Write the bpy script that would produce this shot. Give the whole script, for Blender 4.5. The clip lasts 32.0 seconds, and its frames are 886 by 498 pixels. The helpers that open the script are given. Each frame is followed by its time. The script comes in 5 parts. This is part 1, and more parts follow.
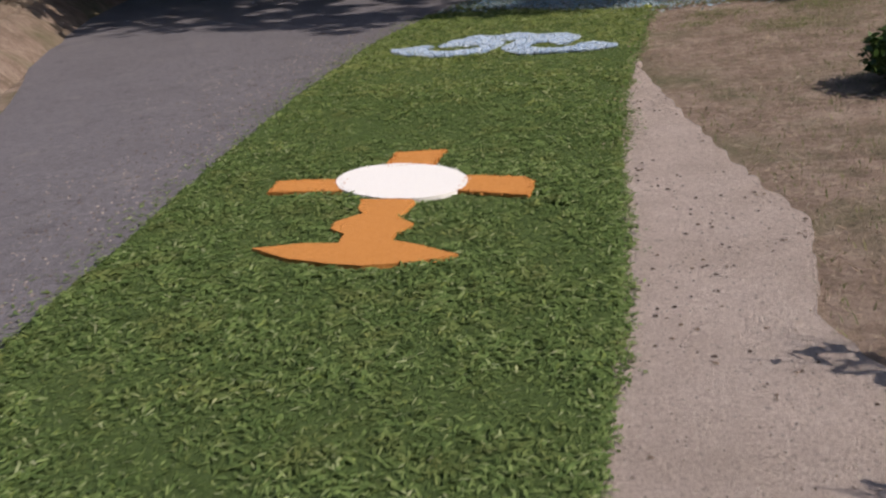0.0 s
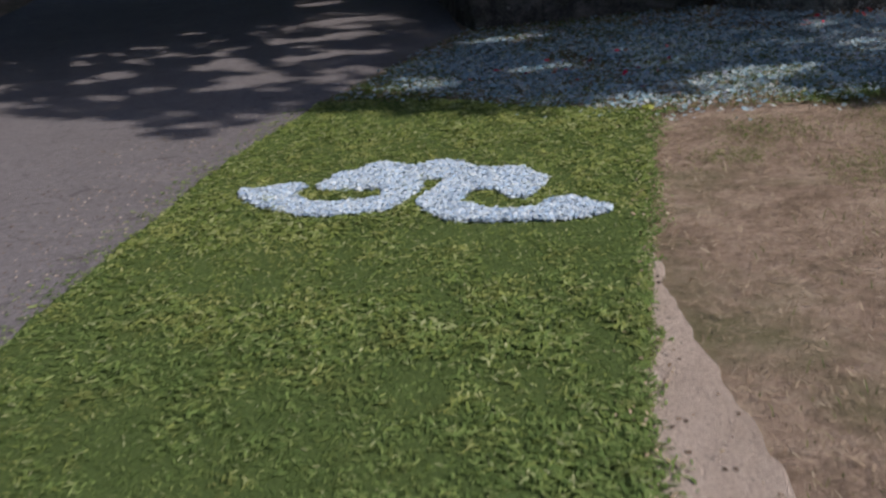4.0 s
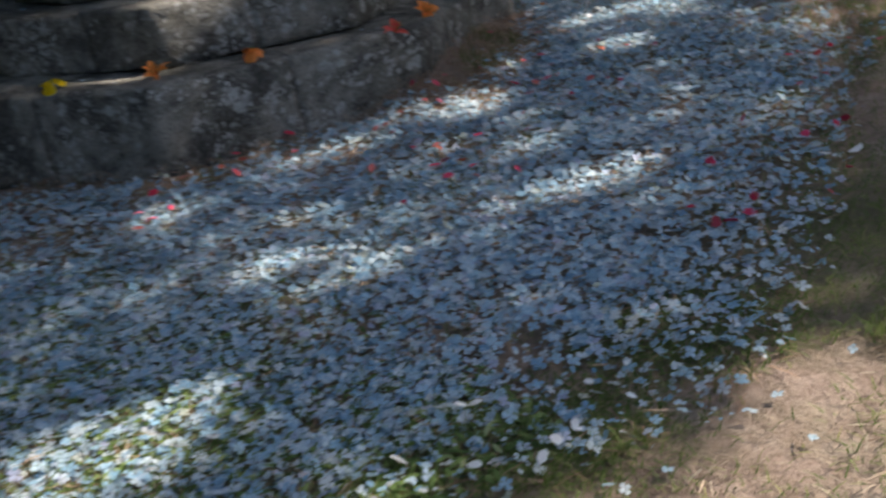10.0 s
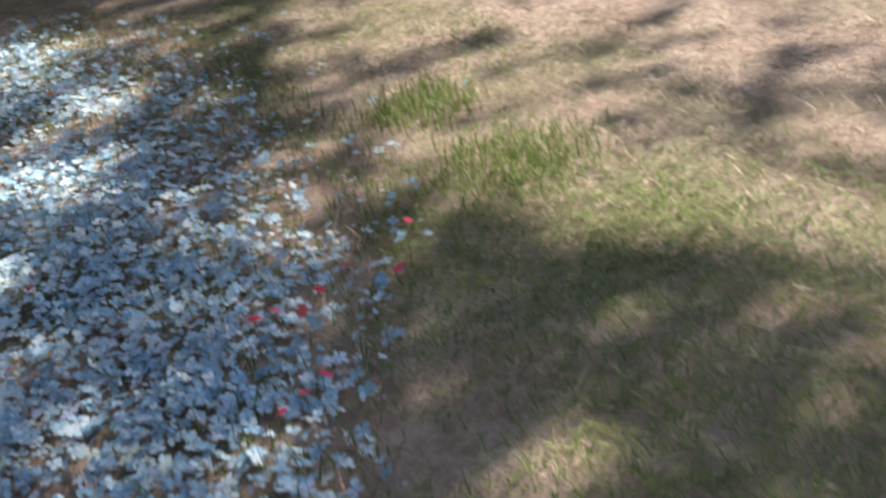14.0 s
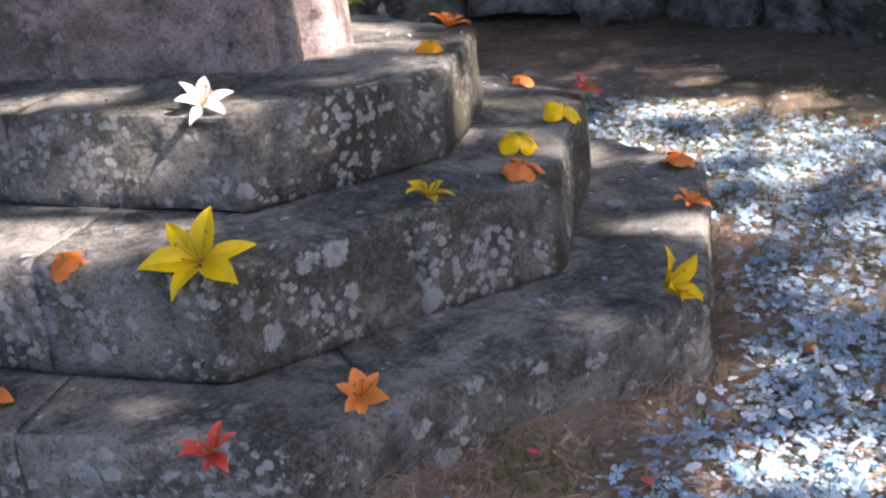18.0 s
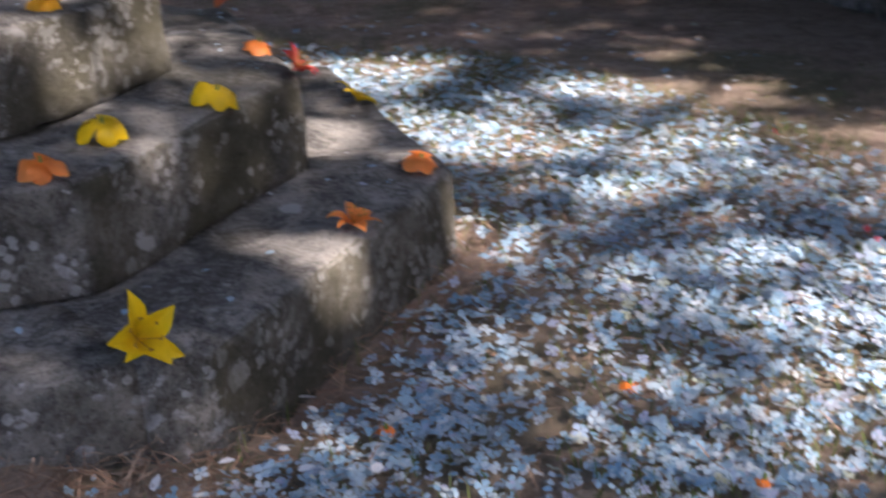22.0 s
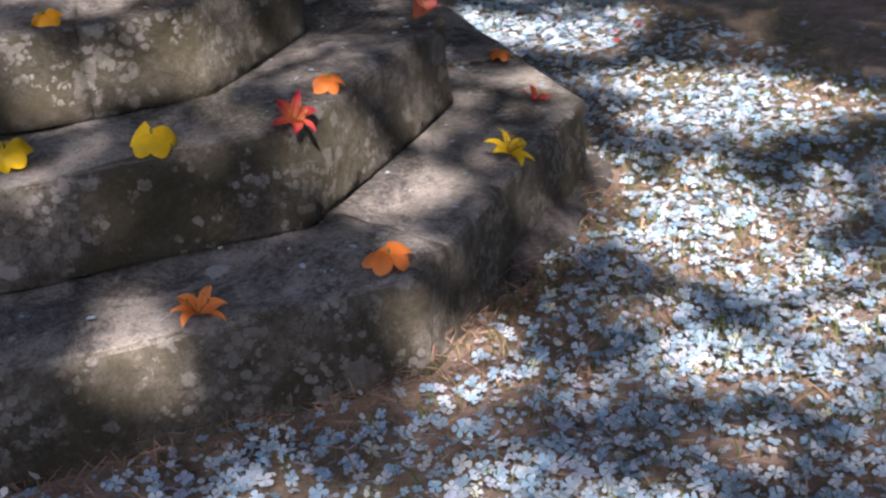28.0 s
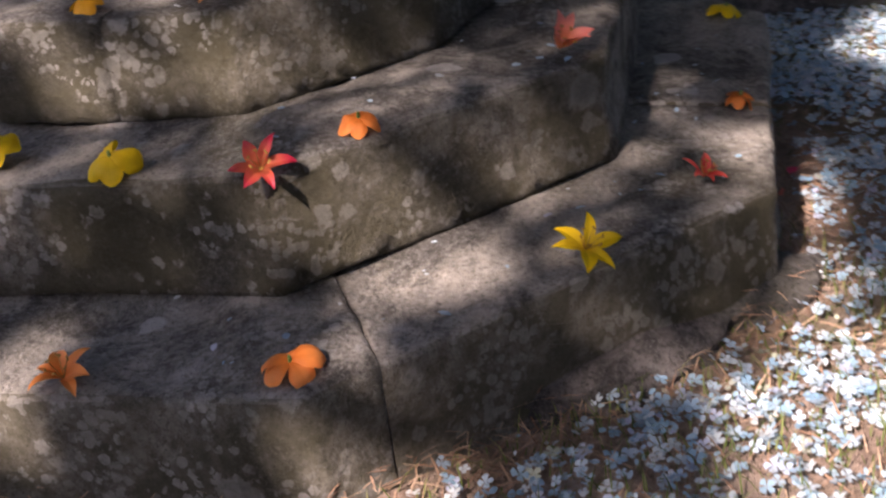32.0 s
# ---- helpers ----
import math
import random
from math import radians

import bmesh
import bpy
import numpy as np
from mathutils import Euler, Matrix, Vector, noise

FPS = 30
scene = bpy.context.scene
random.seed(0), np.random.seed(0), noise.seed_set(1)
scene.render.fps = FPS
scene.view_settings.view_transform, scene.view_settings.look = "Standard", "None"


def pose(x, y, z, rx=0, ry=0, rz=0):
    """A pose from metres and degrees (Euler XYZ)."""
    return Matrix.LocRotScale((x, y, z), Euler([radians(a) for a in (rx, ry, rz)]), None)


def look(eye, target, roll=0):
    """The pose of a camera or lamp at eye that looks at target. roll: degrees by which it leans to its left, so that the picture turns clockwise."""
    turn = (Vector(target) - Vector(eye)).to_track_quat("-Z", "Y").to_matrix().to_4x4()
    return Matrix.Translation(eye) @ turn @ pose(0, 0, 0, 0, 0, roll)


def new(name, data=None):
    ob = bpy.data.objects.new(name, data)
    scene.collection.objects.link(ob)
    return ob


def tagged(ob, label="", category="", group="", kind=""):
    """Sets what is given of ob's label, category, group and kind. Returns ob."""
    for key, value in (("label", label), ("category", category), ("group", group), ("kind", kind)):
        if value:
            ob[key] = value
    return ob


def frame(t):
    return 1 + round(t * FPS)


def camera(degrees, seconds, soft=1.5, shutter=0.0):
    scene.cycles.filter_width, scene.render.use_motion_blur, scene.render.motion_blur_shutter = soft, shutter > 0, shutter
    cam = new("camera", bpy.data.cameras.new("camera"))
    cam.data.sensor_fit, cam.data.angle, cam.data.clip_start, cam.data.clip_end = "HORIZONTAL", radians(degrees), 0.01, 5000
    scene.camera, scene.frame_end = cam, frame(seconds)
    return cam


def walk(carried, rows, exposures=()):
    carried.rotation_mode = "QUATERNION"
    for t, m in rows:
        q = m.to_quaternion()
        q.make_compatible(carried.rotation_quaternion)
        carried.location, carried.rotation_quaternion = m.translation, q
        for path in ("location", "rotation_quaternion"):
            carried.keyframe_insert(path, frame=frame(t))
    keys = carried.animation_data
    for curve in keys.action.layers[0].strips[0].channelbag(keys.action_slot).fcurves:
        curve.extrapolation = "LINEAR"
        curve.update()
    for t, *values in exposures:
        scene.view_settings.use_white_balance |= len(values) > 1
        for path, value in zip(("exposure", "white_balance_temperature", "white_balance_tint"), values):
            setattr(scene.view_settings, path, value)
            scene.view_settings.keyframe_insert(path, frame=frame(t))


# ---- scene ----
cam = camera(38.27, 32.0, soft=2.3, shutter=0.5)
PATH = [
    (0, (-0.066, -0.030, 1.379), (-0.110, 2.833, 0.484), -6.59),
    (0.5, (0.010, 0.397, 1.362), (-0.041, 3.254, 0.448), -6.58),
    (1, (0.085, 0.872, 1.348), (0.019, 3.719, 0.404), -6.79),
    (1.5, (0.177, 1.319, 1.343), (0.084, 4.168, 0.408), -7.28),
    (2, (0.201, 1.802, 1.363), (0.142, 4.660, 0.455), -6.92),
    (2.5, (0.302, 2.257, 1.332), (0.232, 5.129, 0.468), -7.10),
    (4.5, (0.328, 4.159, 1.458), (0.451, 7.006, 0.523), -5.45),
    (5, (0.418, 4.592, 1.457), (0.566, 7.456, 0.577), -5.61),
    (5.5, (0.525, 5.019, 1.431), (0.701, 7.902, 0.619), -5.22),
    (6, (0.620, 5.455, 1.416), (0.828, 8.312, 0.524), -4.52),
    (6.5, (0.711, 5.808, 1.398), (0.952, 8.682, 0.572), -5.04),
    (7, (0.810, 6.179, 1.402), (1.114, 9.042, 0.556), -6.51),
    (7.5, (0.883, 6.546, 1.393), (1.327, 9.387, 0.536), -7.53),
    (8, (1.040, 6.908, 1.344), (1.645, 9.701, 0.432), -9.27),
    (8.5, (1.180, 7.230, 1.321), (2.005, 9.965, 0.405), -10.59),
    (9, (1.303, 7.553, 1.350), (2.377, 10.158, 0.323), -11.51),
    (9.5, (1.500, 7.811, 1.316), (2.792, 10.328, 0.317), -12.22),
    (10, (1.694, 8.077, 1.293), (3.192, 10.438, 0.207), -12.05),
    (10.5, (1.916, 8.323, 1.279), (3.571, 10.530, 0.100), -12.08),
    (11, (2.225, 8.515, 1.244), (3.969, 10.621, 0.007), -13.41),
    (11.5, (2.460, 8.702, 1.223), (4.347, 10.691, 0.006), -13.52),
    (12, (2.660, 8.917, 1.235), (4.715, 10.721, 0.000), -12.52),
    (12.5, (2.875, 9.041, 1.209), (4.944, 10.704, -0.189), -12.83),
    (13, (3.117, 9.143, 1.178), (5.196, 10.689, -0.335), -13.68),
    (13.5, (3.305, 9.276, 1.208), (5.550, 10.706, -0.177), -12.45),
    (15.5, (4.261, 9.856, 1.351), (5.962, 12.041, 0.197), -4.80),
    (16, (4.479, 9.922, 1.339), (5.713, 12.443, 0.279), -7.33),
    (16.5, (4.604, 9.962, 1.334), (5.374, 12.675, 0.310), -9.02),
    (17, (4.645, 10.013, 1.365), (5.064, 12.803, 0.345), -8.22),
    (17.5, (4.694, 10.090, 1.385), (4.885, 12.907, 0.371), -7.32),
    (18, (4.741, 10.166, 1.381), (4.802, 12.992, 0.376), -6.32),
    (18.5, (4.866, 10.186, 1.378), (4.834, 13.005, 0.351), -6.09),
    (19, (5.061, 10.193, 1.367), (5.040, 12.995, 0.295), -6.07),
    (19.5, (5.239, 10.261, 1.334), (5.363, 13.050, 0.236), -5.37),
    (20, (5.434, 10.371, 1.328), (5.712, 13.127, 0.178), -4.49),
    (20.5, (5.631, 10.477, 1.291), (5.943, 13.219, 0.114), -3.67),
    (21, (5.860, 10.608, 1.263), (6.025, 13.362, 0.086), -2.63),
    (21.5, (6.040, 10.734, 1.255), (5.937, 13.500, 0.099), -2.57),
    (22, (6.238, 10.876, 1.294), (5.676, 13.589, 0.143), -3.56),
    (22.5, (6.410, 10.956, 1.308), (5.442, 13.583, 0.230), -4.09),
    (23, (6.588, 11.103, 1.292), (5.398, 13.660, 0.270), -2.74),
    (23.5, (6.697, 11.200, 1.317), (5.483, 13.751, 0.308), -1.36),
    (24, (6.812, 11.347, 1.343), (5.503, 13.843, 0.315), -1.12),
    (24.5, (6.935, 11.483, 1.351), (5.496, 13.897, 0.302), -2.31),
    (25, (7.075, 11.644, 1.367), (5.520, 13.961, 0.263), -3.36),
    (25.5, (7.182, 11.762, 1.387), (5.567, 14.006, 0.222), -3.84),
    (27.5, (7.717, 12.472, 1.401), (5.522, 14.112, 0.179), -5.84),
    (28, (7.766, 12.673, 1.408), (5.438, 14.097, 0.161), -6.32),
    (28.5, (7.805, 12.869, 1.420), (5.374, 14.078, 0.143), -7.11),
    (29, (7.822, 13.076, 1.427), (5.319, 14.095, 0.126), -7.43),
    (29.5, (7.807, 13.238, 1.420), (5.266, 14.152, 0.112), -6.94),
    (30, (7.787, 13.416, 1.430), (5.217, 14.210, 0.101), -6.51),
    (30.5, (7.762, 13.591, 1.416), (5.159, 14.264, 0.085), -6.34),
    (31, (7.695, 13.799, 1.381), (5.046, 14.301, 0.065), -6.62),
    (31.5, (7.594, 13.998, 1.341), (4.893, 14.244, 0.059), -7.62),
    (32, (7.482, 14.221, 1.319), (4.757, 14.135, 0.067), -8.06),
]
walk(cam, [(t, look(eye, target, roll)) for t, eye, target, roll in PATH],
     exposures=[(0, 0.6, 6600, 17), (1, 0.6, 6600, 18), (2, 0.45, 6600, 17), (5, 0.7, 6500, 15), (7, 0.95, 6700, 16), (8, 1.55, 6800, 15), (9, 1.6, 6750, 15), (11, 2.0, 6550, 11), (12, 2.2, 6450, 9), (13, 2.5, 6650, 11),
                (16, 2.4, 6200, 16), (17.5, 2.85, 6350, 24), (18.5, 3.05, 6400, 26), (20, 2.55, 6350, 23), (21, 2.35, 6300, 23), (22, 2.42, 6300, 26), (25, 2.42, 6350, 29), (29, 2.28, 6400, 28), (32, 2.27, 6900, 33)])

# ---- daylight ----
SUN_AZ, SUN_EL = radians(-28), radians(41)          # the sun stands east-south-east of the cross
SUN = Vector((math.cos(SUN_EL) * math.cos(SUN_AZ), math.cos(SUN_EL) * math.sin(SUN_AZ), math.sin(SUN_EL)))
world = bpy.data.worlds.new("world")
scene.world = world
world.use_nodes = True
sky = world.node_tree.nodes.new("ShaderNodeTexSky")
sky.sky_type, sky.sun_disc = "NISHITA", False
sky.sun_elevation, sky.sun_rotation = SUN_EL, math.pi / 2 - SUN_AZ
world.node_tree.nodes["Background"].inputs[1].default_value = 0.12
world.node_tree.links.new(sky.outputs[0], world.node_tree.nodes["Background"].inputs[0])
sun_data = bpy.data.lights.new("sun", "SUN")
sun_data.energy, sun_data.angle, sun_data.color = 3.3, radians(0.6), (1.0, 0.95, 0.87)
sun = new("sun", sun_data)
sun.matrix_world = look(SUN * 30 + Vector((4, 12, 0)), (4, 12, 0))

rng = np.random.default_rng(7)


# ---- materials ----
class Mat:
    """A small builder of node materials in object space."""

    def __init__(self, name, rough=0.85):
        self.m = bpy.data.materials.new(name)
        self.m.use_nodes = True
        self.t = self.m.node_tree
        self.b = self.t.nodes["Principled BSDF"]
        self.b.inputs["Roughness"].default_value = rough
        self.b.inputs["Specular IOR Level"].default_value = 0.25
        self.co = self.t.nodes.new("ShaderNodeTexCoord").outputs["Object"]

    def node(self, kind, ins=(), **props):
        n = self.t.nodes.new(kind)
        for k, v in props.items():
            setattr_plain(n, k, v)
        for k, v in dict(ins).items():
            if isinstance(v, bpy.types.NodeSocket):
                self.t.links.new(v, n.inputs[k])
            else:
                n.inputs[k].default_value = v
        return n

    def noise(self, scale, detail=6, rough=0.6, distort=0.0, co=None):
        return self.node("ShaderNodeTexNoise", {"Vector": co or self.co, "Scale": scale, "Detail": detail, "Roughness": rough, "Distortion": distort}).outputs["Fac"]

    def voronoi(self, scale, co=None, out="Distance", rand=1.0):
        return self.node("ShaderNodeTexVoronoi", {"Vector": co or self.co, "Scale": scale, "Randomness": rand}).outputs[out]

    def ramp(self, fac, stops, smooth=False):
        n = self.node("ShaderNodeValToRGB", {"Fac": fac})
        el = n.color_ramp.elements
        while len(el) < len(stops):
            el.new(0.5)
        for e, (p, c) in zip(el, stops):
            e.position = p
            e.color = (*c, 1) if isinstance(c, tuple) else (c, c, c, 1)
        if smooth:
            n.color_ramp.interpolation = "EASE"
        return n.outputs["Color"]

    def mix(self, fac, a, b, kind="MIX"):
        n = self.t.nodes.new("ShaderNodeMix")
        n.data_type, n.blend_type = "RGBA", kind
        for k, v in ((0, fac), (6, a), (7, b)):
            if isinstance(v, bpy.types.NodeSocket):
                self.t.links.new(v, n.inputs[k])
            elif k == 0:
                n.inputs[k].default_value = v
            else:
                n.inputs[k].default_value = (*v, 1)
        return n.outputs[2]

    def math(self, op, a, b=0.0):
        n = self.t.nodes.new("ShaderNodeMath")
        n.operation = op
        for k, v in ((0, a), (1, b)):
            if isinstance(v, bpy.types.NodeSocket):
                self.t.links.new(v, n.inputs[k])
            else:
                n.inputs[k].default_value = v
        return n.outputs[0]

    def island(self):
        return self.node("ShaderNodeNewGeometry").outputs["Random Per Island"]

    def each(self):
        return self.node("ShaderNodeObjectInfo").outputs["Random"]

    def done(self, colour, bump=None, depth=0.01, strength=0.6, rough=None):
        self.t.links.new(colour, self.b.inputs["Base Color"])
        if bump is not None:
            n = self.node("ShaderNodeBump", {"Height": bump, "Distance": depth, "Strength": strength})
            self.t.links.new(n.outputs[0], self.b.inputs["Normal"])
        if rough is not None:
            self.t.links.new(rough, self.b.inputs["Roughness"])
        return self.m


def setattr_plain(n, k, v):
    if k == "feature":
        n.feature = v


def leafy(name, stops, rough=0.6, translucent=0.25, faded=None):
    """Thin petals and leaves, each piece of its own tint, with some light passing through."""
    k = Mat(name, rough)
    c = k.ramp(k.island(), stops)
    c = k.mix(k.math("MULTIPLY", k.noise(60, 3), 0.35), c, (0.5, 0.5, 0.5), "MULTIPLY")
    if faded:
        c = k.mix(k.ramp(k.noise(13, 5, 0.75), [(0.34, 0.75), (0.54, 0.0)]), c, (0.4, 0.42, 0.36), "MULTIPLY")
        c = k.mix(k.ramp(k.noise(3.5, 5, 0.7), [(0.5, 0.0), (0.68, 0.6)]), c, faded)
    k.b.inputs["Specular IOR Level"].default_value = 0.3
    k.t.links.new(c, k.b.inputs["Base Color"])
    tr = k.node("ShaderNodeBsdfTranslucent", {"Color": c})
    mx = k.node("ShaderNodeMixShader", {0: translucent})
    k.t.links.new(k.b.outputs[0], mx.inputs[1])
    k.t.links.new(tr.outputs[0], mx.inputs[2])
    k.t.links.new(mx.outputs[0], k.t.nodes["Material Output"].inputs["Surface"])
    return k.m


def stone_material(name, base, light, moss, lichen=0.5):
    """Granite with grain, dark stains, moss and pale roundish lichen."""
    k = Mat(name, 0.9)
    dark = tuple(x * 0.16 for x in base)
    big, mid, fine = k.noise(1.7, 6, 0.65), k.noise(9, 8, 0.72), k.noise(70, 6, 0.75)
    c = k.ramp(mid, [(0.33, dark), (0.48, base), (0.7, tuple(min(1, x * 1.7) for x in base))])
    c = k.mix(k.ramp(k.noise(3.1, 7, 0.75, 0.5), [(0.48, 0.0), (0.57, 0.8)]), c, dark)
    c = k.mix(k.ramp(big, [(0.5, 0.0), (0.64, 0.7)]), c, moss)
    c = k.mix(k.ramp(fine, [(0.47, 0.0), (0.72, 0.38)]), c, light)
    c = k.mix(k.ramp(k.noise(190, 3, 0.8), [(0.6, 0.0), (0.68, 0.55)]), c, light)
    c = k.mix(k.ramp(k.noise(110, 3, 0.8), [(0.32, 0.8), (0.48, 0.0)]), c, dark)

    def warped(scale, amount):
        sc = k.node("ShaderNodeVectorMath", {0: k.node("ShaderNodeTexNoise", {"Vector": k.co, "Scale": scale, "Detail": 5.0, "Roughness": 0.7}).outputs["Color"]})
        sc.operation = "SCALE"
        sc.inputs[3].default_value = amount
        add = k.node("ShaderNodeVectorMath", {0: k.co, 1: sc.outputs[0]})
        add.operation = "ADD"
        return add.outputs[0]

    on = None
    # size of the cells, widest patch, share of cells, growth limit
    for scale, most, bare, need in ((9.5, 0.44, 0.56, 0.44), (19, 0.52, 0.5, 0.5), (48, 0.62, 0.2, 0.57)):
        co = warped(scale * 2.2, 0.75 / scale)
        lim = k.math("MULTIPLY", k.ramp(k.voronoi(scale, co, "Color"), [(bare, 0.0), (bare + 0.4, 1.0)]), most)
        soft = k.ramp(k.math("SUBTRACT", lim, k.voronoi(scale, co)), [(0.0, 0.0), (0.06, 1.0)])
        need -= 0.16 * (lichen - 0.5)
        grow = k.ramp(k.noise(2.2 + scale * 0.06, 5, 0.65), [(need, 0.0), (need + 0.05, 1.0)])
        this = k.math("MULTIPLY", soft, grow)
        on = this if on is None else k.math("MAXIMUM", on, this)
    on = k.math("MULTIPLY", on, k.ramp(k.noise(60, 5, 0.8), [(0.34, 0.45), (0.56, 0.95)]))
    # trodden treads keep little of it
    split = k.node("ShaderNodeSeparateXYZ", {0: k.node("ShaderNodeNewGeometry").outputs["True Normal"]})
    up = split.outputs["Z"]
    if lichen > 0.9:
        # more of it on the south sides; moss on the east, darkened to carry shade
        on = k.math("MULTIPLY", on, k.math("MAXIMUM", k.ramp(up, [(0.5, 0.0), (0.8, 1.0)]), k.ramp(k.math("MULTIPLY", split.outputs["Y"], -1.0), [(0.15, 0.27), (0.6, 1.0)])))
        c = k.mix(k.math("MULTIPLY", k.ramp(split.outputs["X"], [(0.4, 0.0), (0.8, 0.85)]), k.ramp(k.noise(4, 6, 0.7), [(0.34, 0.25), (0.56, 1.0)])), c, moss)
    # broad flat patches here and there, on the treads too
    co = warped(16, 0.07)
    lim = k.math("MULTIPLY", k.ramp(k.voronoi(5.2, co, "Color"), [(0.66, 0.0), (0.95, 1.0)]), 0.36)
    broad = k.math("MULTIPLY", k.ramp(k.math("SUBTRACT", lim, k.voronoi(5.2, co)), [(0.0, 0.0), (0.03, 1.0)]), 0.75 if lichen > 0.9 else 0.0)
    worn = k.ramp(k.noise(2.9, 4, 0.6), [(0.54, 0.0), (0.6, 0.45)])
    on = k.math("MULTIPLY", on, k.math("MAXIMUM", worn, k.ramp(up, [(0.6, 1.0), (0.85, 0.08)])))
    on = k.math("MAXIMUM", on, broad)
    c = k.mix(on, c, k.mix(k.noise(5, 4), tuple(x * 0.75 for x in light), tuple(x * 1.2 for x in light)))
    h = k.math("ADD", k.math("MULTIPLY", fine, 0.4), k.math("ADD", k.math("ADD", k.math("MULTIPLY", mid, 0.8), k.math("MULTIPLY", k.noise(32, 7, 0.8), 0.45)), k.math("MULTIPLY", on, 0.08)))
    return k.done(c, h, 0.03, 0.9)


# the steps' moss tone is deepened to hold the shade of their east sides
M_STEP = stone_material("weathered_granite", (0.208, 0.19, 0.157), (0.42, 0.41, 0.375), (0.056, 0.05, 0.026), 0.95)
M_PED = stone_material("pedestal_granite", (0.31, 0.245, 0.215), (0.44, 0.38, 0.34), (0.24, 0.19, 0.155), 0.1)
M_WALL = stone_material("wall_granite", (0.27, 0.25, 0.23), (0.44, 0.42, 0.39), (0.14, 0.14, 0.075), 0.3)
M_PLAT = stone_material("platform_granite", (0.1, 0.09, 0.08), (0.22, 0.21, 0.2), (0.07, 0.07, 0.05), 0.2)

k = Mat("dry_ground", 0.95)
c = k.ramp(k.noise(3.2, 9, 0.78), [(0.34, (0.13, 0.088, 0.064)), (0.5, (0.28, 0.2, 0.155)), (0.66, (0.42, 0.325, 0.255))])
c = k.mix(k.ramp(k.noise(13, 7, 0.8), [(0.36, 0.75), (0.5, 0.0)]), c, (0.12, 0.078, 0.055))
c = k.mix(k.ramp(k.noise(7, 6, 0.75), [(0.58, 0.0), (0.68, 0.6)]), c, (0.45, 0.35, 0.28))
c = k.mix(k.ramp(k.noise(0.8, 6, 0.65, 0.4), [(0.47, 0.0), (0.62, 0.75)]), c, (0.075, 0.085, 0.03))
c = k.mix(k.ramp(k.noise(38, 6, 0.8), [(0.3, 0.8), (0.44, 0.0)]), c, (0.085, 0.055, 0.04))
c = k.mix(k.ramp(k.noise(160, 4, 0.8), [(0.4, 0.0), (0.8, 0.5)]), c, (0.38, 0.3, 0.2))
M_GROUND = k.done(c, k.math("ADD", k.noise(14, 8, 0.7), k.math("MULTIPLY", k.noise(120, 4, 0.8), 0.5)), 0.05, 0.8)

k = Mat("asphalt", 0.9)
c = k.ramp(k.noise(260, 3, 0.8), [(0.3, (0.095, 0.085, 0.09)), (0.55, (0.175, 0.16, 0.168)), (0.75, (0.3, 0.28, 0.285))])
c = k.mix(k.ramp(k.noise(1.3, 7, 0.72), [(0.42, 0.0), (0.66, 0.6)]), c, (0.13, 0.118, 0.122))
c = k.mix(k.ramp(k.noise(5.5, 7, 0.75, 0.6), [(0.57, 0.0), (0.66, 0.8)]), c, (0.075, 0.068, 0.07))
c = k.mix(k.ramp(k.noise(2.2, 6, 0.7), [(0.58, 0.0), (0.7, 0.5)]), c, (0.26, 0.235, 0.22))
c = k.mix(k.ramp(k.noise(22, 5, 0.85), [(0.36, 0.65), (0.55, 0.0)]), c, (0.085, 0.078, 0.08))
c = k.mix(k.ramp(k.noise(70, 5, 0.85), [(0.56, 0.0), (0.7, 0.5)]), c, (0.3, 0.275, 0.27))
M_ASPHALT = k.done(c, k.math("ADD", k.voronoi(150), k.math("MULTIPLY", k.noise(20, 5, 0.8), 2.0)), 0.01, 0.6)

k = Mat("sandy_gravel", 0.95)
c = k.ramp(k.noise(90, 6, 0.85), [(0.32, (0.42, 0.32, 0.27)), (0.5, (0.72, 0.585, 0.505)), (0.7, (0.86, 0.76, 0.67))])
c = k.mix(k.ramp(k.noise(26, 4, 0.7), [(0.62, 0.0), (0.7, 0.6)]), c, (0.17, 0.12, 0.09))
c = k.mix(k.ramp(k.noise(2.2, 5), [(0.4, 0.0), (0.7, 0.35)]), c, (0.36, 0.27, 0.2))
c = k.mix(k.ramp(k.noise(48, 6, 0.85), [(0.28, 0.6), (0.41, 0.0)]), c, (0.34, 0.25, 0.2))
M_SAND = k.done(c, k.math("ADD", k.math("MULTIPLY", k.noise(70, 6, 0.8), 1.4), k.noise(9, 4)), 0.04, 1.0)

k = Mat("clippings_bed", 0.9)
c = k.ramp(k.noise(70, 6, 0.8), [(0.3, (0.06, 0.1, 0.024)), (0.55, (0.1, 0.15, 0.038)), (0.75, (0.15, 0.2, 0.055))])
M_BED = k.done(c, k.noise(60, 6, 0.8), 0.03, 1.0)

k = Mat("orange_sawdust", 0.95)
c = k.ramp(k.noise(150, 5, 0.85), [(0.3, (0.42, 0.15, 0.03)), (0.5, (0.58, 0.235, 0.055)), (0.72, (0.68, 0.32, 0.1))])
c = k.mix(k.ramp(k.noise(30, 5, 0.7), [(0.66, 0.0), (0.72, 0.8)]), c, (0.25, 0.07, 0.015))
M_ORANGE = k.done(c, k.noise(110, 5, 0.85), 0.01, 0.7)
k = Mat("white_salt", 0.9)
c = k.ramp(k.noise(120, 5, 0.8), [(0.3, (0.7, 0.66, 0.6)), (0.6, (0.84, 0.81, 0.76))])
M_WHITE = k.done(c, k.noise(90, 5, 0.85), 0.01, 0.5)

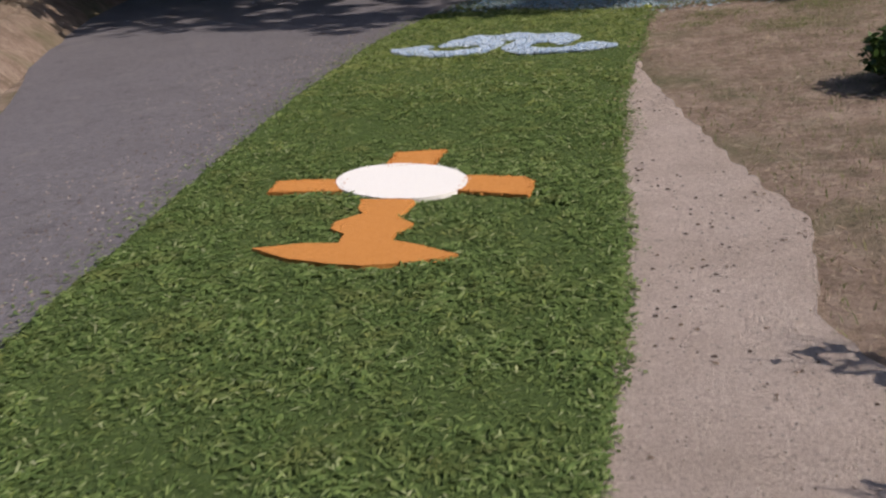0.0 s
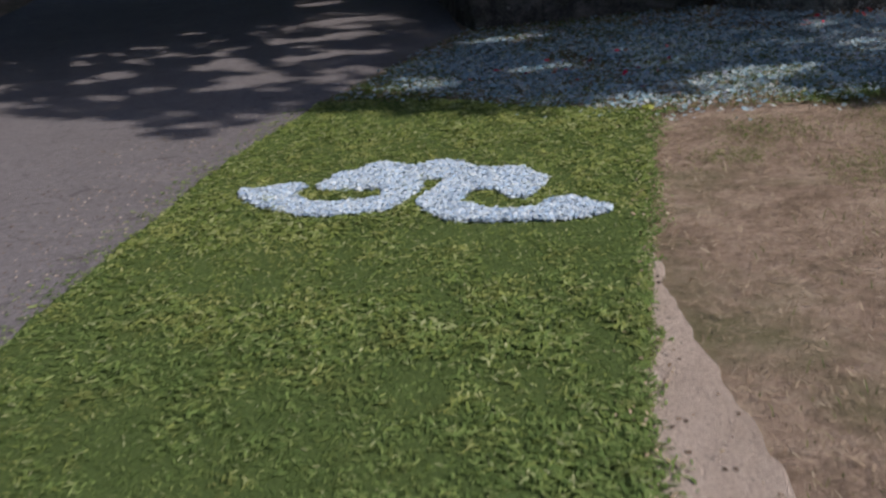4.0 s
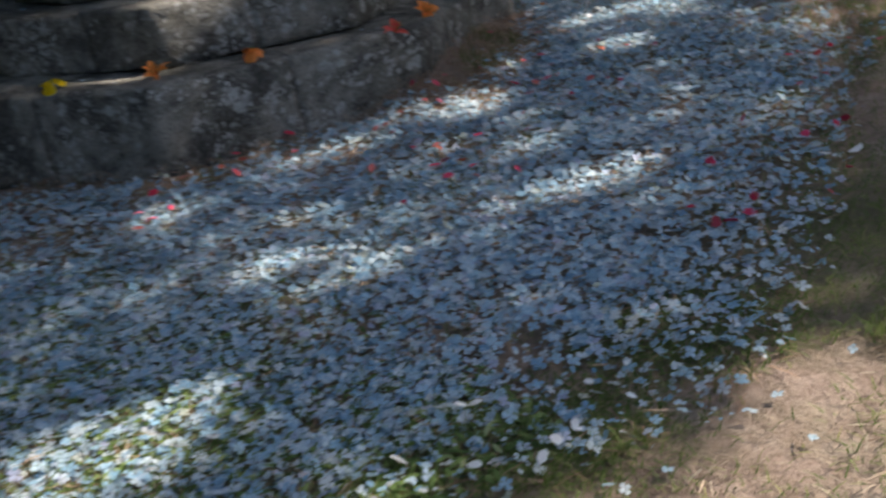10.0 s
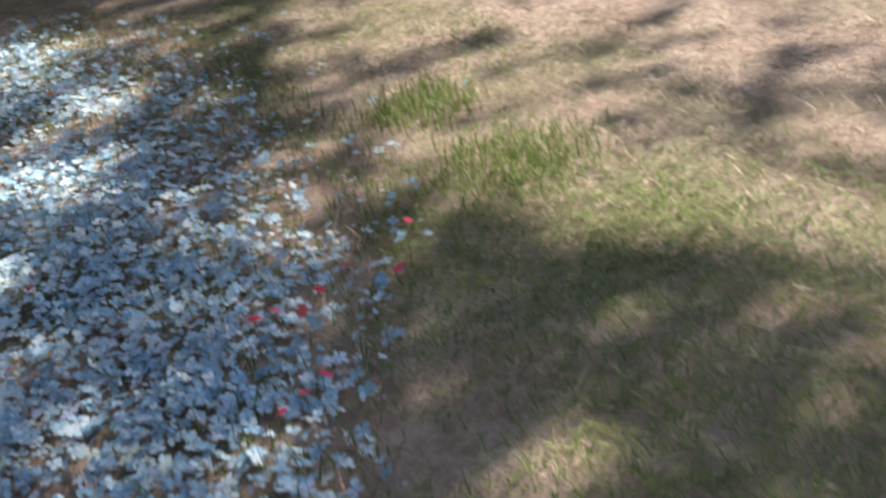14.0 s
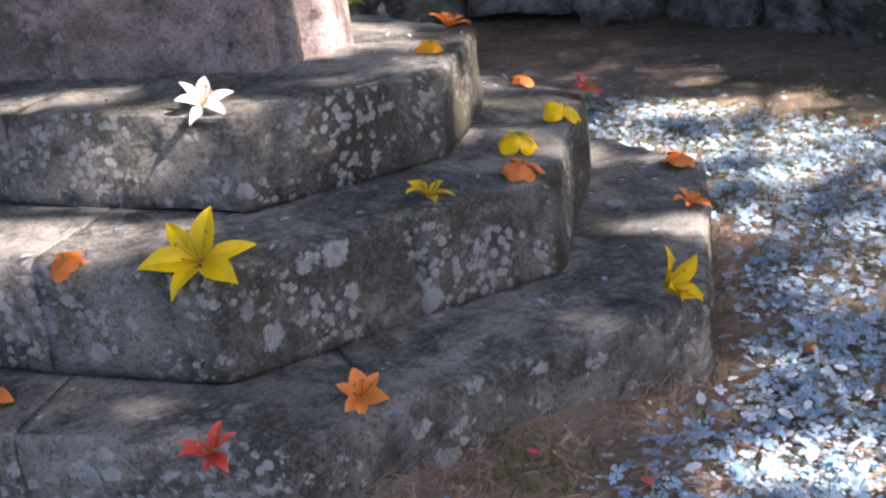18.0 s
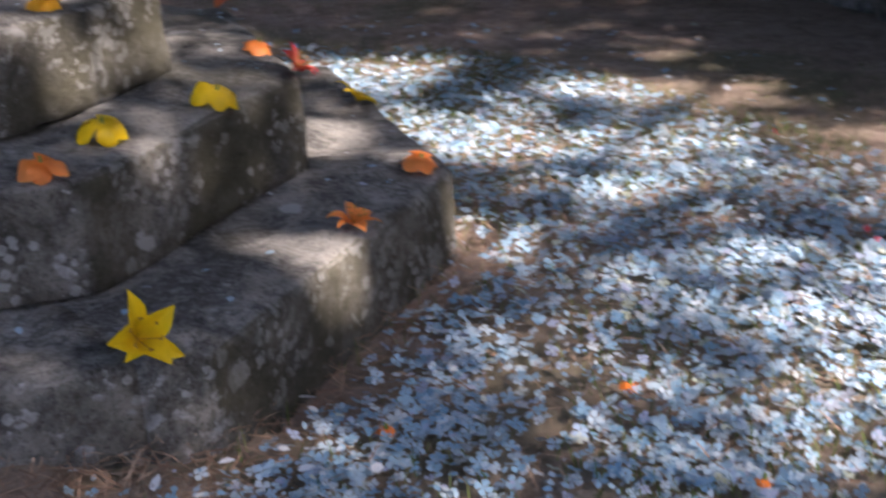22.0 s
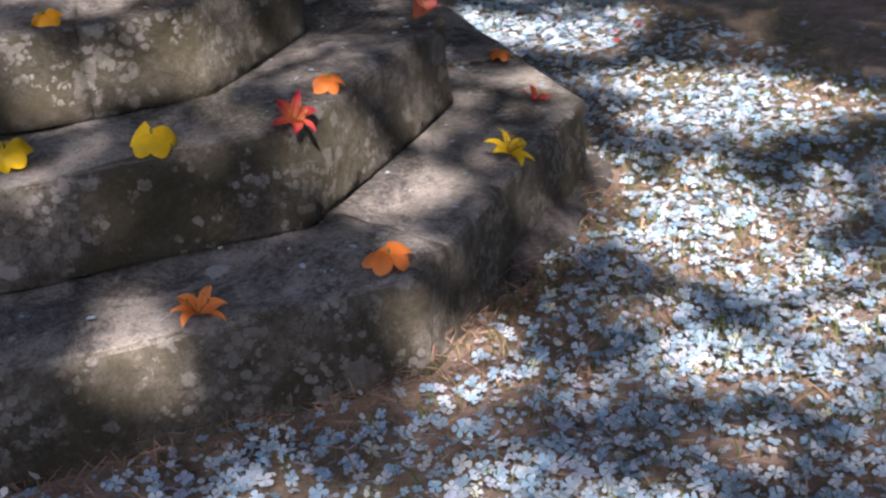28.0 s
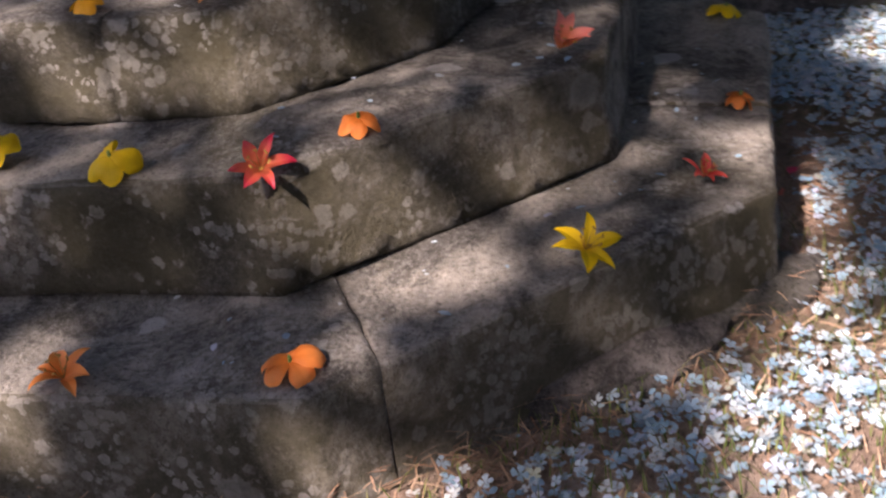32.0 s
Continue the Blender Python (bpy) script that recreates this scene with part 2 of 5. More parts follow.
M_PETALS = leafy("hydrangea_petals", [(0.0, (0.2, 0.36, 0.48)), (0.2, (0.32, 0.47, 0.55)), (0.42, (0.5, 0.56, 0.58)), (0.58, (0.25, 0.41, 0.52)),
                                      (0.74, (0.58, 0.61, 0.59)), (0.84, (0.33, 0.48, 0.55)), (0.94, (0.43, 0.45, 0.57)), (1.0, (0.54, 0.57, 0.4))], 0.75, 0.35)
M_CLOUD = leafy("pale_petals", [(0.0, (0.38, 0.54, 0.74)), (0.35, (0.58, 0.7, 0.8)), (0.7, (0.76, 0.8, 0.81)), (1.0, (0.47, 0.6, 0.76))], 0.7, 0.3)
M_REDPET = leafy("red_petals", [(0.0, (0.55, 0.02, 0.05)), (0.5, (0.62, 0.06, 0.13)), (0.8, (0.72, 0.2, 0.1)), (1.0, (0.75, 0.2, 0.3))], 0.6, 0.3)
M_CLIP = leafy("green_clippings", [(0.0, (0.08, 0.13, 0.034)), (0.3, (0.125, 0.195, 0.052)), (0.7, (0.19, 0.27, 0.076)), (0.92, (0.26, 0.335, 0.112)), (1.0, (0.4, 0.45, 0.22))], 0.75, 0.35, (0.19, 0.2, 0.06))
M_CLIP_DRY = leafy("yellowing_clippings", [(0.0, (0.16, 0.22, 0.05)), (0.4, (0.22, 0.29, 0.07)), (0.75, (0.29, 0.35, 0.11)), (1.0, (0.5, 0.52, 0.28))], 0.75, 0.4, (0.46, 0.46, 0.15))
M_STRAW = leafy("dry_grass", [(0.0, (0.2, 0.135, 0.09)), (0.35, (0.34, 0.255, 0.175)), (0.7, (0.46, 0.37, 0.26)), (0.88, (0.26, 0.19, 0.13)), (1.0, (0.55, 0.47, 0.34))], 0.8, 0.2)
M_GRASS = leafy("green_grass", [(0.0, (0.07, 0.11, 0.022)), (0.5, (0.115, 0.165, 0.034)), (0.8, (0.17, 0.21, 0.055)), (1.0, (0.3, 0.29, 0.11))], 0.7, 0.4)
M_NEEDLE = leafy("pine_needles", [(0.0, (0.18, 0.1, 0.06)), (0.5, (0.33, 0.2, 0.125)), (1.0, (0.48, 0.34, 0.22))], 0.8, 0.1)
M_LEAF = leafy("tree_leaves", [(0.0, (0.03, 0.06, 0.012)), (0.5, (0.05, 0.09, 0.02)), (1.0, (0.08, 0.12, 0.03))], 0.5, 0.15)
k = Mat("bark", 0.95)
c = k.ramp(k.noise(8, 7, 0.7), [(0.3, (0.06, 0.045, 0.035)), (0.6, (0.15, 0.115, 0.09)), (0.8, (0.22, 0.18, 0.15))])
M_BARK = k.done(c, k.noise(16, 7, 0.7), 0.05, 1.0)


# ---- mesh tools ----
def part(name, bm, material, parent=None, label=""):
    me = bpy.data.meshes.new(name)
    bm.to_mesh(me)
    bm.free()
    me.materials.append(material)
    ob = new(name, me)
    if parent is not None:
        ob.parent = parent
    return tagged(ob, label)


def thing(name, label, category, group="", kind="", at=(0, 0, 0)):
    ob = new(name)
    ob.location = at
    return tagged(ob, label, category, group, kind)


def soup(name, verts, faces, material, parent=None):
    """One mesh out of arrays: verts (n, 3), faces (m, 3) or (m, 4)."""
    me = bpy.data.meshes.new(name)
    me.vertices.add(len(verts))
    me.vertices.foreach_set("co", np.asarray(verts, np.float32).ravel())
    n = faces.shape[1]
    me.loops.add(faces.size)
    me.loops.foreach_set("vertex_index", faces.astype(np.int32).ravel())
    me.polygons.add(len(faces))
    me.polygons.foreach_set("loop_start", np.arange(0, faces.size, n, dtype=np.int32))
    me.update(calc_edges=True)
    me.materials.append(material)
    ob = new(name, me)
    if parent is not None:
        ob.parent = parent
    return ob


def inside(poly, x, y):
    """Which of the points lie in the polygon."""
    px, py = np.array(poly, float).T
    hit = np.zeros(len(x), bool)
    for i in range(len(px)):
        x0, y0, x1, y1 = px[i - 1], py[i - 1], px[i], py[i]
        cross = ((y0 > y) != (y1 > y)) & (x < (x1 - x0) * (y - y0) / ((y1 - y0) or 1e-9) + x0)
        hit ^= cross
    return hit


def edge_distance(poly, x, y):
    """Distance of the points from the polygon's outline."""
    best = np.full(len(x), 1e9)
    pts = np.array(poly, float)
    for a, b in zip(np.roll(pts, 1, 0), pts):
        d = b - a
        s = np.clip(((x - a[0]) * d[0] + (y - a[1]) * d[1]) / max(d @ d, 1e-9), 0, 1)
        best = np.minimum(best, np.hypot(x - a[0] - s * d[0], y - a[1] - s * d[1]))
    return best


WAVES = rng.normal(0, 1, (26, 2)) * np.geomspace(0.5, 4.5, 26)[:, None]
PHASE = rng.uniform(0, 6.28, 26)


def field(x, y, scale=1.0, shift=0.0):
    """A smooth random field over the plan, about 0 in the mean and 1 wide."""
    s = np.zeros_like(x)
    for (a, b), p in zip(WAVES, PHASE):
        s += np.sin((a * x + b * y) * scale + p + shift)
    return s / math.sqrt(13)


def scatter(poly, count):
    """Random places in a polygon."""
    pts = np.array(poly, float)
    lo, hi = pts.min(0), pts.max(0)
    x, y = rng.uniform(lo[0], hi[0], count), rng.uniform(lo[1], hi[1], count)
    keep = inside(poly, x, y)
    return x[keep], y[keep]


def turns(n, tilt):
    """n random turns about z, tipped by about tilt radians."""
    a, b, g = rng.uniform(0, 6.283, n), rng.normal(0, tilt, n), rng.normal(0, tilt, n)
    ca, sa, cb, sb, cg, sg = np.cos(a), np.sin(a), np.cos(b), np.sin(b), np.cos(g), np.sin(g)
    z, o = np.zeros(n), np.ones(n)
    rz = np.stack([np.stack([ca, -sa, z], -1), np.stack([sa, ca, z], -1), np.stack([z, z, o], -1)], 1)
    rx = np.stack([np.stack([o, z, z], -1), np.stack([z, cb, -sb], -1), np.stack([z, sb, cb], -1)], 1)
    ry = np.stack([np.stack([cg, z, sg], -1), np.stack([z, o, z], -1), np.stack([-sg, z, cg], -1)], 1)
    return rz @ rx @ ry


def spread(shape, tris, x, y, z, size, tilt):
    """Copies of a small shape at many places, as arrays for soup()."""
    n = len(x)
    v = np.einsum("nij,kj->nki", turns(n, tilt), shape) * np.asarray(size)[:, None, None]
    v += np.stack([x, y, z], -1)[:, None]
    f = (tris[None] + (np.arange(n) * len(shape))[:, None, None]).reshape(-1, tris.shape[1])
    return v.reshape(-1, 3), f


def floret():
    """A hydrangea floret: four broad rounded petals round one throat, 1 across."""
    v, f = [(0, 0, 0)], []
    for i in range(4):
        c, s = math.cos(i * math.pi / 2), math.sin(i * math.pi / 2)
        o = len(v)
        long = (1.0, 0.88, 1.06, 0.93)[i]
        for u, w, h in ((0.17, -0.13, 0.03), (0.38, -0.23, 0.1), (0.52, -0.02, 0.07), (0.39, 0.22, 0.02), (0.18, 0.13, 0.06)):
            u *= long
            v.append((u * c - w * s, u * s + w * c, h))
        f += [(0, o, o + 4), (o, o + 1, o + 4), (o + 1, o + 3, o + 4), (o + 1, o + 2, o + 3)]
    return np.array(v), np.array(f)


def petal_bit():
    v = np.array([(-0.5, 0, 0), (-0.15, -0.3, 0.06), (0.35, -0.25, 0.1), (0.5, 0.05, 0.04), (0.2, 0.3, 0.1), (-0.2, 0.25, 0.05)])
    return v, np.array([(0, 1, 5), (1, 2, 4), (1, 4, 5), (2, 3, 4)])


def blade():
    v = np.array([(0, -0.018, 0), (0, 0.018, 0), (0.5, -0.02, 0.06), (0.5, 0.02, 0.06), (1, 0, 0.03)])
    return v, np.array([(0, 2, 1), (1, 2, 3), (2, 4, 3)])


def clip_leaf():
    v = np.array([(-0.5, 0, 0), (-0.1, -0.13, 0.05), (0.3, -0.1, 0.06), (0.5, 0, 0), (0.3, 0.12, 0.08), (-0.1, 0.14, 0.03)])
    return v, np.array([(0, 1, 5), (1, 2, 5), (2, 4, 5), (2, 3, 4)])


def flat_bed(name, outline, z, height, material, step=0.12, rough=0.012, parent=None):
    """A low bed with a ragged edge, slightly domed and uneven."""
    pts = [Vector((*p, 0)) for p in outline]
    ring = []
    for a, b in zip(pts, pts[1:] + pts[:1]):
        n = max(1, int((b - a).length / step))
        ring += [a.lerp(b, i / n) for i in range(n)]
    bm = bmesh.new()
    top = []
    for p in ring:
        j = noise.noise_vector(p * 9) * rough
        top.append(bm.verts.new((p.x + j.x, p.y + j.y, z + height)))
    face = bm.faces.new(top)
    bmesh.ops.recalc_face_normals(bm, faces=bm.faces)
    if face.normal.z < 0:
        face.normal_flip()
    ext = bmesh.ops.extrude_face_region(bm, geom=[face])
    for v in (g for g in ext["geom"] if isinstance(g, bmesh.types.BMVert)):
        v.co.z = z
    # the extruded copy is the lower face
    bmesh.ops.triangulate(bm, faces=bm.faces)
    bmesh.ops.recalc_face_normals(bm, faces=bm.faces)
    return part(name, bm, material, parent)


# ---- the plan ----
CENTRE = Vector((4.238, 13.68))


def octagon(radius, turn=9.0, centre=CENTRE):
    return [(centre.x + radius * math.cos(radians(turn + 45 * i)), centre.y + radius * math.sin(radians(turn + 45 * i))) for i in range(8)]


STEP_1, STEP_2 = octagon(1.43), octagon(1.065)
STEP_2[5:8] = [(3.58, 12.78), (4.33, 12.53), (5.09, 13.04)]
ASPHALT_EDGE = [(-1.95, -3), (-1.75, 2.5), (-1.54, 4.05), (-1.22, 6.3), (-0.95, 8.0), (-0.6, 9.6), (-0.4, 10.3), (-0.19, 11.0), (0.4, 12.4), (0.88, 13.42)]
CARPET = [(-1.95, -3), (-1.75, 2.5), (-1.54, 4.05), (-1.22, 6.3), (-0.95, 8.0), (-0.6, 9.6), (-0.4, 10.3), (-0.12, 11.1), (0.58, 10.8), (1.17, 10.3), (1.6, 10.02),
          (1.16, 8.02), (0.87, 6.7), (0.63, 5.2), (0.52, 4.41), (0.38, 3.5), (0.17, 2.5), (-0.2, 0), (-0.5, -3)]
SAND = [(-0.3, 0), (0.1, 2.5), (0.3, 3.5), (0.43, 4.41), (0.55, 5.2), (0.8, 6.7), (0.98, 7.3), (1.12, 8.0), (1.16, 7.9), (1.1, 7.3), (1.1, 6.9), (1.1, 6.1), (1.1, 5.11),
        (1.15, 4.18), (0.92, 3.35), (0.97, 2.9), (1.1, 2.0), (1.0, 0), (0.9, -3), (-0.6, -3)]
RING = [(-0.1, 11.15), (0.58, 10.75), (1.17, 10.2), (1.5, 9.98), (2.23, 9.9), (2.57, 9.8), (3.25, 9.62), (3.6, 9.75), (4.1, 10.0), (4.95, 10.6), (5.9, 11.05), (6.6, 12.0), (7.2, 13.0), (7.25, 13.5),
        (7.1, 14.05), (6.75, 14.8), (6.1, 15.5), (5.46, 16.02), (4.4, 16.2), (2.9, 16.55), (2.3, 16.4), (2.6, 15), (2.7, 13.5), (1.9, 13.4), (0.88, 13.4), (0.4, 12.4)]
PLATFORM = [(0.95, 13.4), (2.65, 13.4), (2.85, 13.9), (2.7, 17.6), (0.6, 17.6)]


def heap(x, y):
    """Height of the soil heaped against the south-east side of the lowest step."""
    s, d = (x - 4.46) * 0.854 + (y - 12.27) * 0.521, (x - 4.46) * 0.521 - (y - 12.27) * 0.854
    along = np.clip((s + 0.35) / 0.45, 0, 1) * np.clip((1.35 - s) / 0.8, 0, 1)
    return np.where(d > -0.12, 0.135 * along * np.clip(1 - np.maximum(d, 0) / 0.42, 0, 1) ** 1.4, 0.0)


# ---- ground ----
bm = bmesh.new()
xs = np.unique(np.r_[np.linspace(-400, -14, 8), np.arange(-14, 16, 0.5), np.linspace(16, 400, 8)])
ys = np.unique(np.r_[np.linspace(-400, -6, 8), np.arange(-6, 26, 0.5), np.linspace(26, 400, 8)])
grid = [[bm.verts.new((x, y, 0.0 if abs(x) < 14 else -0.2)) for x in xs] for y in ys]
for j in range(len(ys) - 1):
    for i in range(len(xs) - 1):
        bm.faces.new((grid[j][i], grid[j][i + 1], grid[j + 1][i + 1], grid[j + 1][i]))
for v in bm.verts:
    if -14 < v.co.x < 16 and -6 < v.co.y < 26:
        v.co.z = 0.008 * noise.noise(v.co * 1.3) - 0.012
tagged(part("ground", bm, M_GROUND), "dry trampled soil with straw and thin grass", "ground", kind="structure")
bm = bmesh.new()
grid = []
for i in range(48):
    a = -0.42 + 1.8 * i / 47
    line = []
    for j in range(16):
        b = -0.06 + 0.5 * j / 15
        x, y = 4.46 + a * 0.854 + b * 0.521, 12.27 + a * 0.521 - b * 0.854
        line.append(bm.verts.new((x, y, float(heap(x, y)) * (1 + 0.3 * noise.noise(Vector((x * 7, y * 7, 2)))) - 0.012)))
    grid.append(line)
for p, q in zip(grid, grid[1:]):
    for j in range(15):
        bm.faces.new((p[j], p[j + 1], q[j + 1], q[j])).smooth = True
bmesh.ops.recalc_face_normals(bm, faces=bm.faces)
if sum(f.normal.z for f in bm.faces) < 0:
    bmesh.ops.reverse_faces(bm, faces=bm.faces)
tagged(part("soil_heap", bm, M_GROUND), "low heap of soil and needles against the lowest step", "soil", kind="structure")
road = flat_bed("road", ASPHALT_EDGE + [(0.7, 17.6), (0.3, 26), (-4.6, 26), (-3.85, 19), (-3.88, 13.1), (-3.6, 11.1), (-3.2, 9.4), (-2.8, 7), (-2.9, -3)], -0.03, 0.036, M_ASPHALT, 0.2, 0.02)
tagged(road, "worn grey asphalt path with dark stains", "path", kind="structure")
tagged(flat_bed("sand_path", SAND, -0.03, 0.038, M_SAND, 0.03, 0.03), "pale sandy gravel strip beside the carpet", "path", kind="structure")


# ---- stone steps ----
def lean(x, y):
    """The steps do not stand quite level with the sloping ground."""
    return -0.05 * (x - 5.2)


def stone(name, outline, z0, z1, material, parent, round_=0.02, rough=0.01, cut=0.06, outer=None, tilt=None):
    """A hewn block on a plan outline, worn along its first outer edges, with an uneven skin."""
    bm = bmesh.new()
    low = [bm.verts.new((*p, z0)) for p in outline]
    top = [bm.verts.new((*p, z1)) for p in outline]
    bm.faces.new(low[::-1])
    bm.faces.new(top)
    n = len(outline)
    for i in range(n):
        bm.faces.new((low[i], low[(i + 1) % n], top[(i + 1) % n], top[i]))
    bmesh.ops.recalc_face_normals(bm, faces=bm.faces)
    m = n if outer is None else outer
    worn = [e for i in range(m) if (e := bm.edges.get((top[i], top[(i + 1) % n])))]
    worn += [e for i in (range(n) if outer is None else range(1, m)) if (e := bm.edges.get((low[i], top[i])))]
    bmesh.ops.bevel(bm, geom=worn, offset=round_, segments=3, affect="EDGES", profile=0.5)
    bmesh.ops.triangulate(bm, faces=bm.faces)
    for _ in range(5):
        longer = [e for e in bm.edges if e.calc_length() > cut]
        if not longer:
            break
        bmesh.ops.subdivide_edges(bm, edges=longer, cuts=1)
        bmesh.ops.triangulate(bm, faces=bm.faces)
    bm.normal_update()
    for v in bm.verts:
        p = v.co
        d = noise.fractal(p * 3.5, 1.0, 2.0, 3) * rough * 1.2 + noise.fractal(p * 17, 1.0, 2.0, 2) * rough * 0.45
        if outer is not None:
            d *= max(0.0, v.normal.z, v.normal.xy @ (p.xy - CENTRE).normalized())
        v.co = p + v.normal * d
        if tilt:
            v.co.z += tilt(v.co.x, v.co.y)
    for f in bm.faces:
        f.smooth = True
    return part(name, bm, material, parent)


def ring_stones(outer, inner, z0, z1, cuts, parent, gap=0.001):
    """Blocks round a stepped ring; cuts are places along the outline, in sides (1.5: the middle of the second side)."""
    n = len(outer)

    def at(poly, s):
        i = int(math.floor(s)) % n
        f = s - math.floor(s)
        return Vector(poly[i]).lerp(Vector(poly[(i + 1) % n]), f)

    for a, b in zip(cuts, cuts[1:] + [cuts[0] + n]):
        length = max(0.1, (at(outer, a) - at(outer, b)).length)
        a2, b2 = a + gap / length, b - gap / length
        way = [at(outer, a2)] + [at(outer, c) for c in range(math.ceil(a2), math.ceil(b2)) if a2 < c < b2] + [at(outer, b2)]
        back = [at(inner, b2)] + [at(inner, c) for c in range(math.ceil(b2) - 1, math.floor(a2), -1) if a2 < c < b2] + [at(inner, a2)]
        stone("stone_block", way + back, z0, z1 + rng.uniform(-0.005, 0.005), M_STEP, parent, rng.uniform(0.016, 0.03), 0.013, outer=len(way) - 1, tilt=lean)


Z1, Z2, Z3 = 0.255, 0.508, 0.73
STEP_3 = [(4.98, 13.78), (4.7, 14.2), (4.25, 14.42), (3.75, 14.36), (3.45, 13.95), (3.5, 13.4), (3.8, 13.08), (4.38, 12.88), (4.86, 13.24)]
base = thing("stone_cross_base", "weathered lichen-covered granite base of three octagonal steps", "stone steps")
step_one = new("lowest_step")
step_two = new("middle_step")
step_three = new("top_step")
for ob in (step_one, step_two, step_three):
    ob.parent = base
ring_stones(STEP_1, octagon(0.8), -0.12, Z1, [0.13, 1.4, 2.5, 3.4, 4.5, 5.5, 6.2, 6.87], step_one, 0.0009)
ring_stones(STEP_2, octagon(0.4), Z1 + 0.007, Z2, [1.45, 2.5, 3.5, 4.6, 5.5, 6.53], step_two, 0.001)
mid3 = Vector((4.2, 13.78))
ring_stones(STEP_3, [tuple(mid3 + (Vector(p) - mid3) * 0.35) for p in STEP_3], Z2 + 0.007, Z3, [1.5, 3.5, 4.5, 6.06, 8.5], step_three)
stone("core", [tuple(mid3 + (Vector(p) - mid3) * 0.5) for p in STEP_3], 0.3, Z3 - 0.02, M_STEP, step_three, tilt=lean)

# rough footing that shows under the worn corner block
def footing(x, y, size, height, turn, seed):
    bm = bmesh.new()
    bmesh.ops.create_icosphere(bm, subdivisions=4, radius=1)
    m = Matrix.Rotation(turn, 3, "Z")
    for v in bm.verts:
        q = v.co * (1 + 0.25 * noise.fractal(v.co * 1.8 + Vector((seed, 0, 0)), 1, 2, 4))
        v.co = m @ Vector((q.x * size[0], q.y * size[1], q.z * height)) + Vector((x, y, 0))
    for f in bm.faces:
        f.smooth = True
    part("footing_stone", bm, M_PLAT, step_one)


footing(5.27, 14.46, (0.3, 0.13), 0.075, radians(121), 3)
footing(5.04, 14.8, (0.2, 0.1), 0.06, radians(125), 8)

# ---- pedestal of the cross ----
ped = thing("stone_pedestal", "granite pedestal with moulded sides on the top step", "pedestal")
ped_o, ped_u, ped_v = Vector((4.42, 13.3)), Vector((-0.98, 0.2)), Vector((0.398, 0.917))


def ped_box(name, u0, u1, v0, v1, z0, z1, round_=0.02):
    pts = [tuple(ped_o + ped_u * u + ped_v * v) for u, v in ((u0, v0), (u0, v1), (u1, v1), (u1, v0))]
    return stone(name, pts, z0, z1, M_PED, ped, round_, 0.005, 0.08)


ped_box("shaft", 0.0, 0.82, 0.0, 0.52, Z3 - 0.05, 1.75, 0.025)
ped_box("pilaster", -0.04, 0.02, 0.09, 0.15, Z3 - 0.05, 1.75, 0.022)
ped_box("pilaster", -0.065, 0.02, 0.21, 0.4, Z3 - 0.05, 1.75, 0.022)
ped_box("cap", -0.12, 0.94, -0.12, 0.64, 1.75, 1.95)
ped_box("cross_shaft", 0.27, 0.55, 0.13, 0.4, 1.95, 4.2)
ped_box("cross_arm", -0.1, 0.92, 0.16, 0.37, 3.4, 3.65)

# ---- low platform beside the path ----
plat = thing("stone_platform", "low dark stone platform strewn with petals", "platform")
for x0, x1 in ((0.95, 1.5), (1.5, 2.1), (2.1, 2.75)):
    stone("front_stone", [(x0, 13.42), (x1 - 0.004, 13.42), (x1 - 0.004, 13.8), (x0 - 0.02, 13.8)], -0.05, 0.3, M_PLAT, plat, 0.04, 0.022, tilt=lambda x, y: -0.135 * (x - 0.95) + 0.012 * noise.noise(Vector((x * 5, y * 5, 1))))
for i in range(5):
    y0, y1 = 13.8 + i * 0.76, 13.8 + (i + 1) * 0.76
    e0, e1 = 0.91 - 0.06 * i, 0.91 - 0.06 * (i + 1)
    stone("side_stone", [(e0, y0 + 0.003), (e0 + 0.4, y0 + 0.003), (e1 + 0.4, y1), (e1, y1)], -0.05, 0.295, M_PLAT, plat, 0.035, 0.02, tilt=lambda x, y: -0.135 * (x - 0.95) + 0.012 * noise.noise(Vector((x * 5, y * 5, 1))))
stone("fill", [(1.25, 13.8), (2.8, 13.8), (2.8, 14.1), (2.75, 17.6), (1.0, 17.6)], -0.05, 0.3, M_PLAT, plat, 0.02, 0.01, 0.2, tilt=lambda x, y: -0.135 * (x - 0.95) + 0.012 * noise.noise(Vector((x * 5, y * 5, 1))))

stone("upper_stone", [(2.2, 15.15), (2.62, 15.02), (2.66, 16.6), (2.3, 16.6)], -0.05, 0.32, M_PLAT, plat, 0.035, 0.02)
stone("upper_stone", [(2.63, 15.01), (3.02, 14.88), (3.1, 16.6), (2.67, 16.6)], -0.05, 0.31, M_PLAT, plat, 0.035, 0.02)

# ---- boulder wall behind ----
wall = tagged(new("wall_boulders"), "old wall of rough granite boulders, mossy at the foot", "stone wall", kind="structure")


def boulder(centre, size, turn, seed, name="boulder"):
    bm = bmesh.new()
    bmesh.ops.create_icosphere(bm, subdivisions=4, radius=1)
    m = Matrix.Rotation(turn, 3, "Z")
    for v in bm.verts:
        p = v.co.copy()
        q = max(abs(p.x), abs(p.y), abs(p.z))
        p = p.lerp(p / q, 0.7)
        p *= 1 + 0.22 * noise.fractal(p * 1.3 + Vector((seed, 0, 0)), 1, 2, 4)
        v.co = m @ Vector((p.x * size[0] / 2, p.y * size[1] / 2, p.z * size[2] / 2)) + Vector(centre)
    for f in bm.faces:
        f.smooth = True
    return part(name, bm, M_WALL, wall)


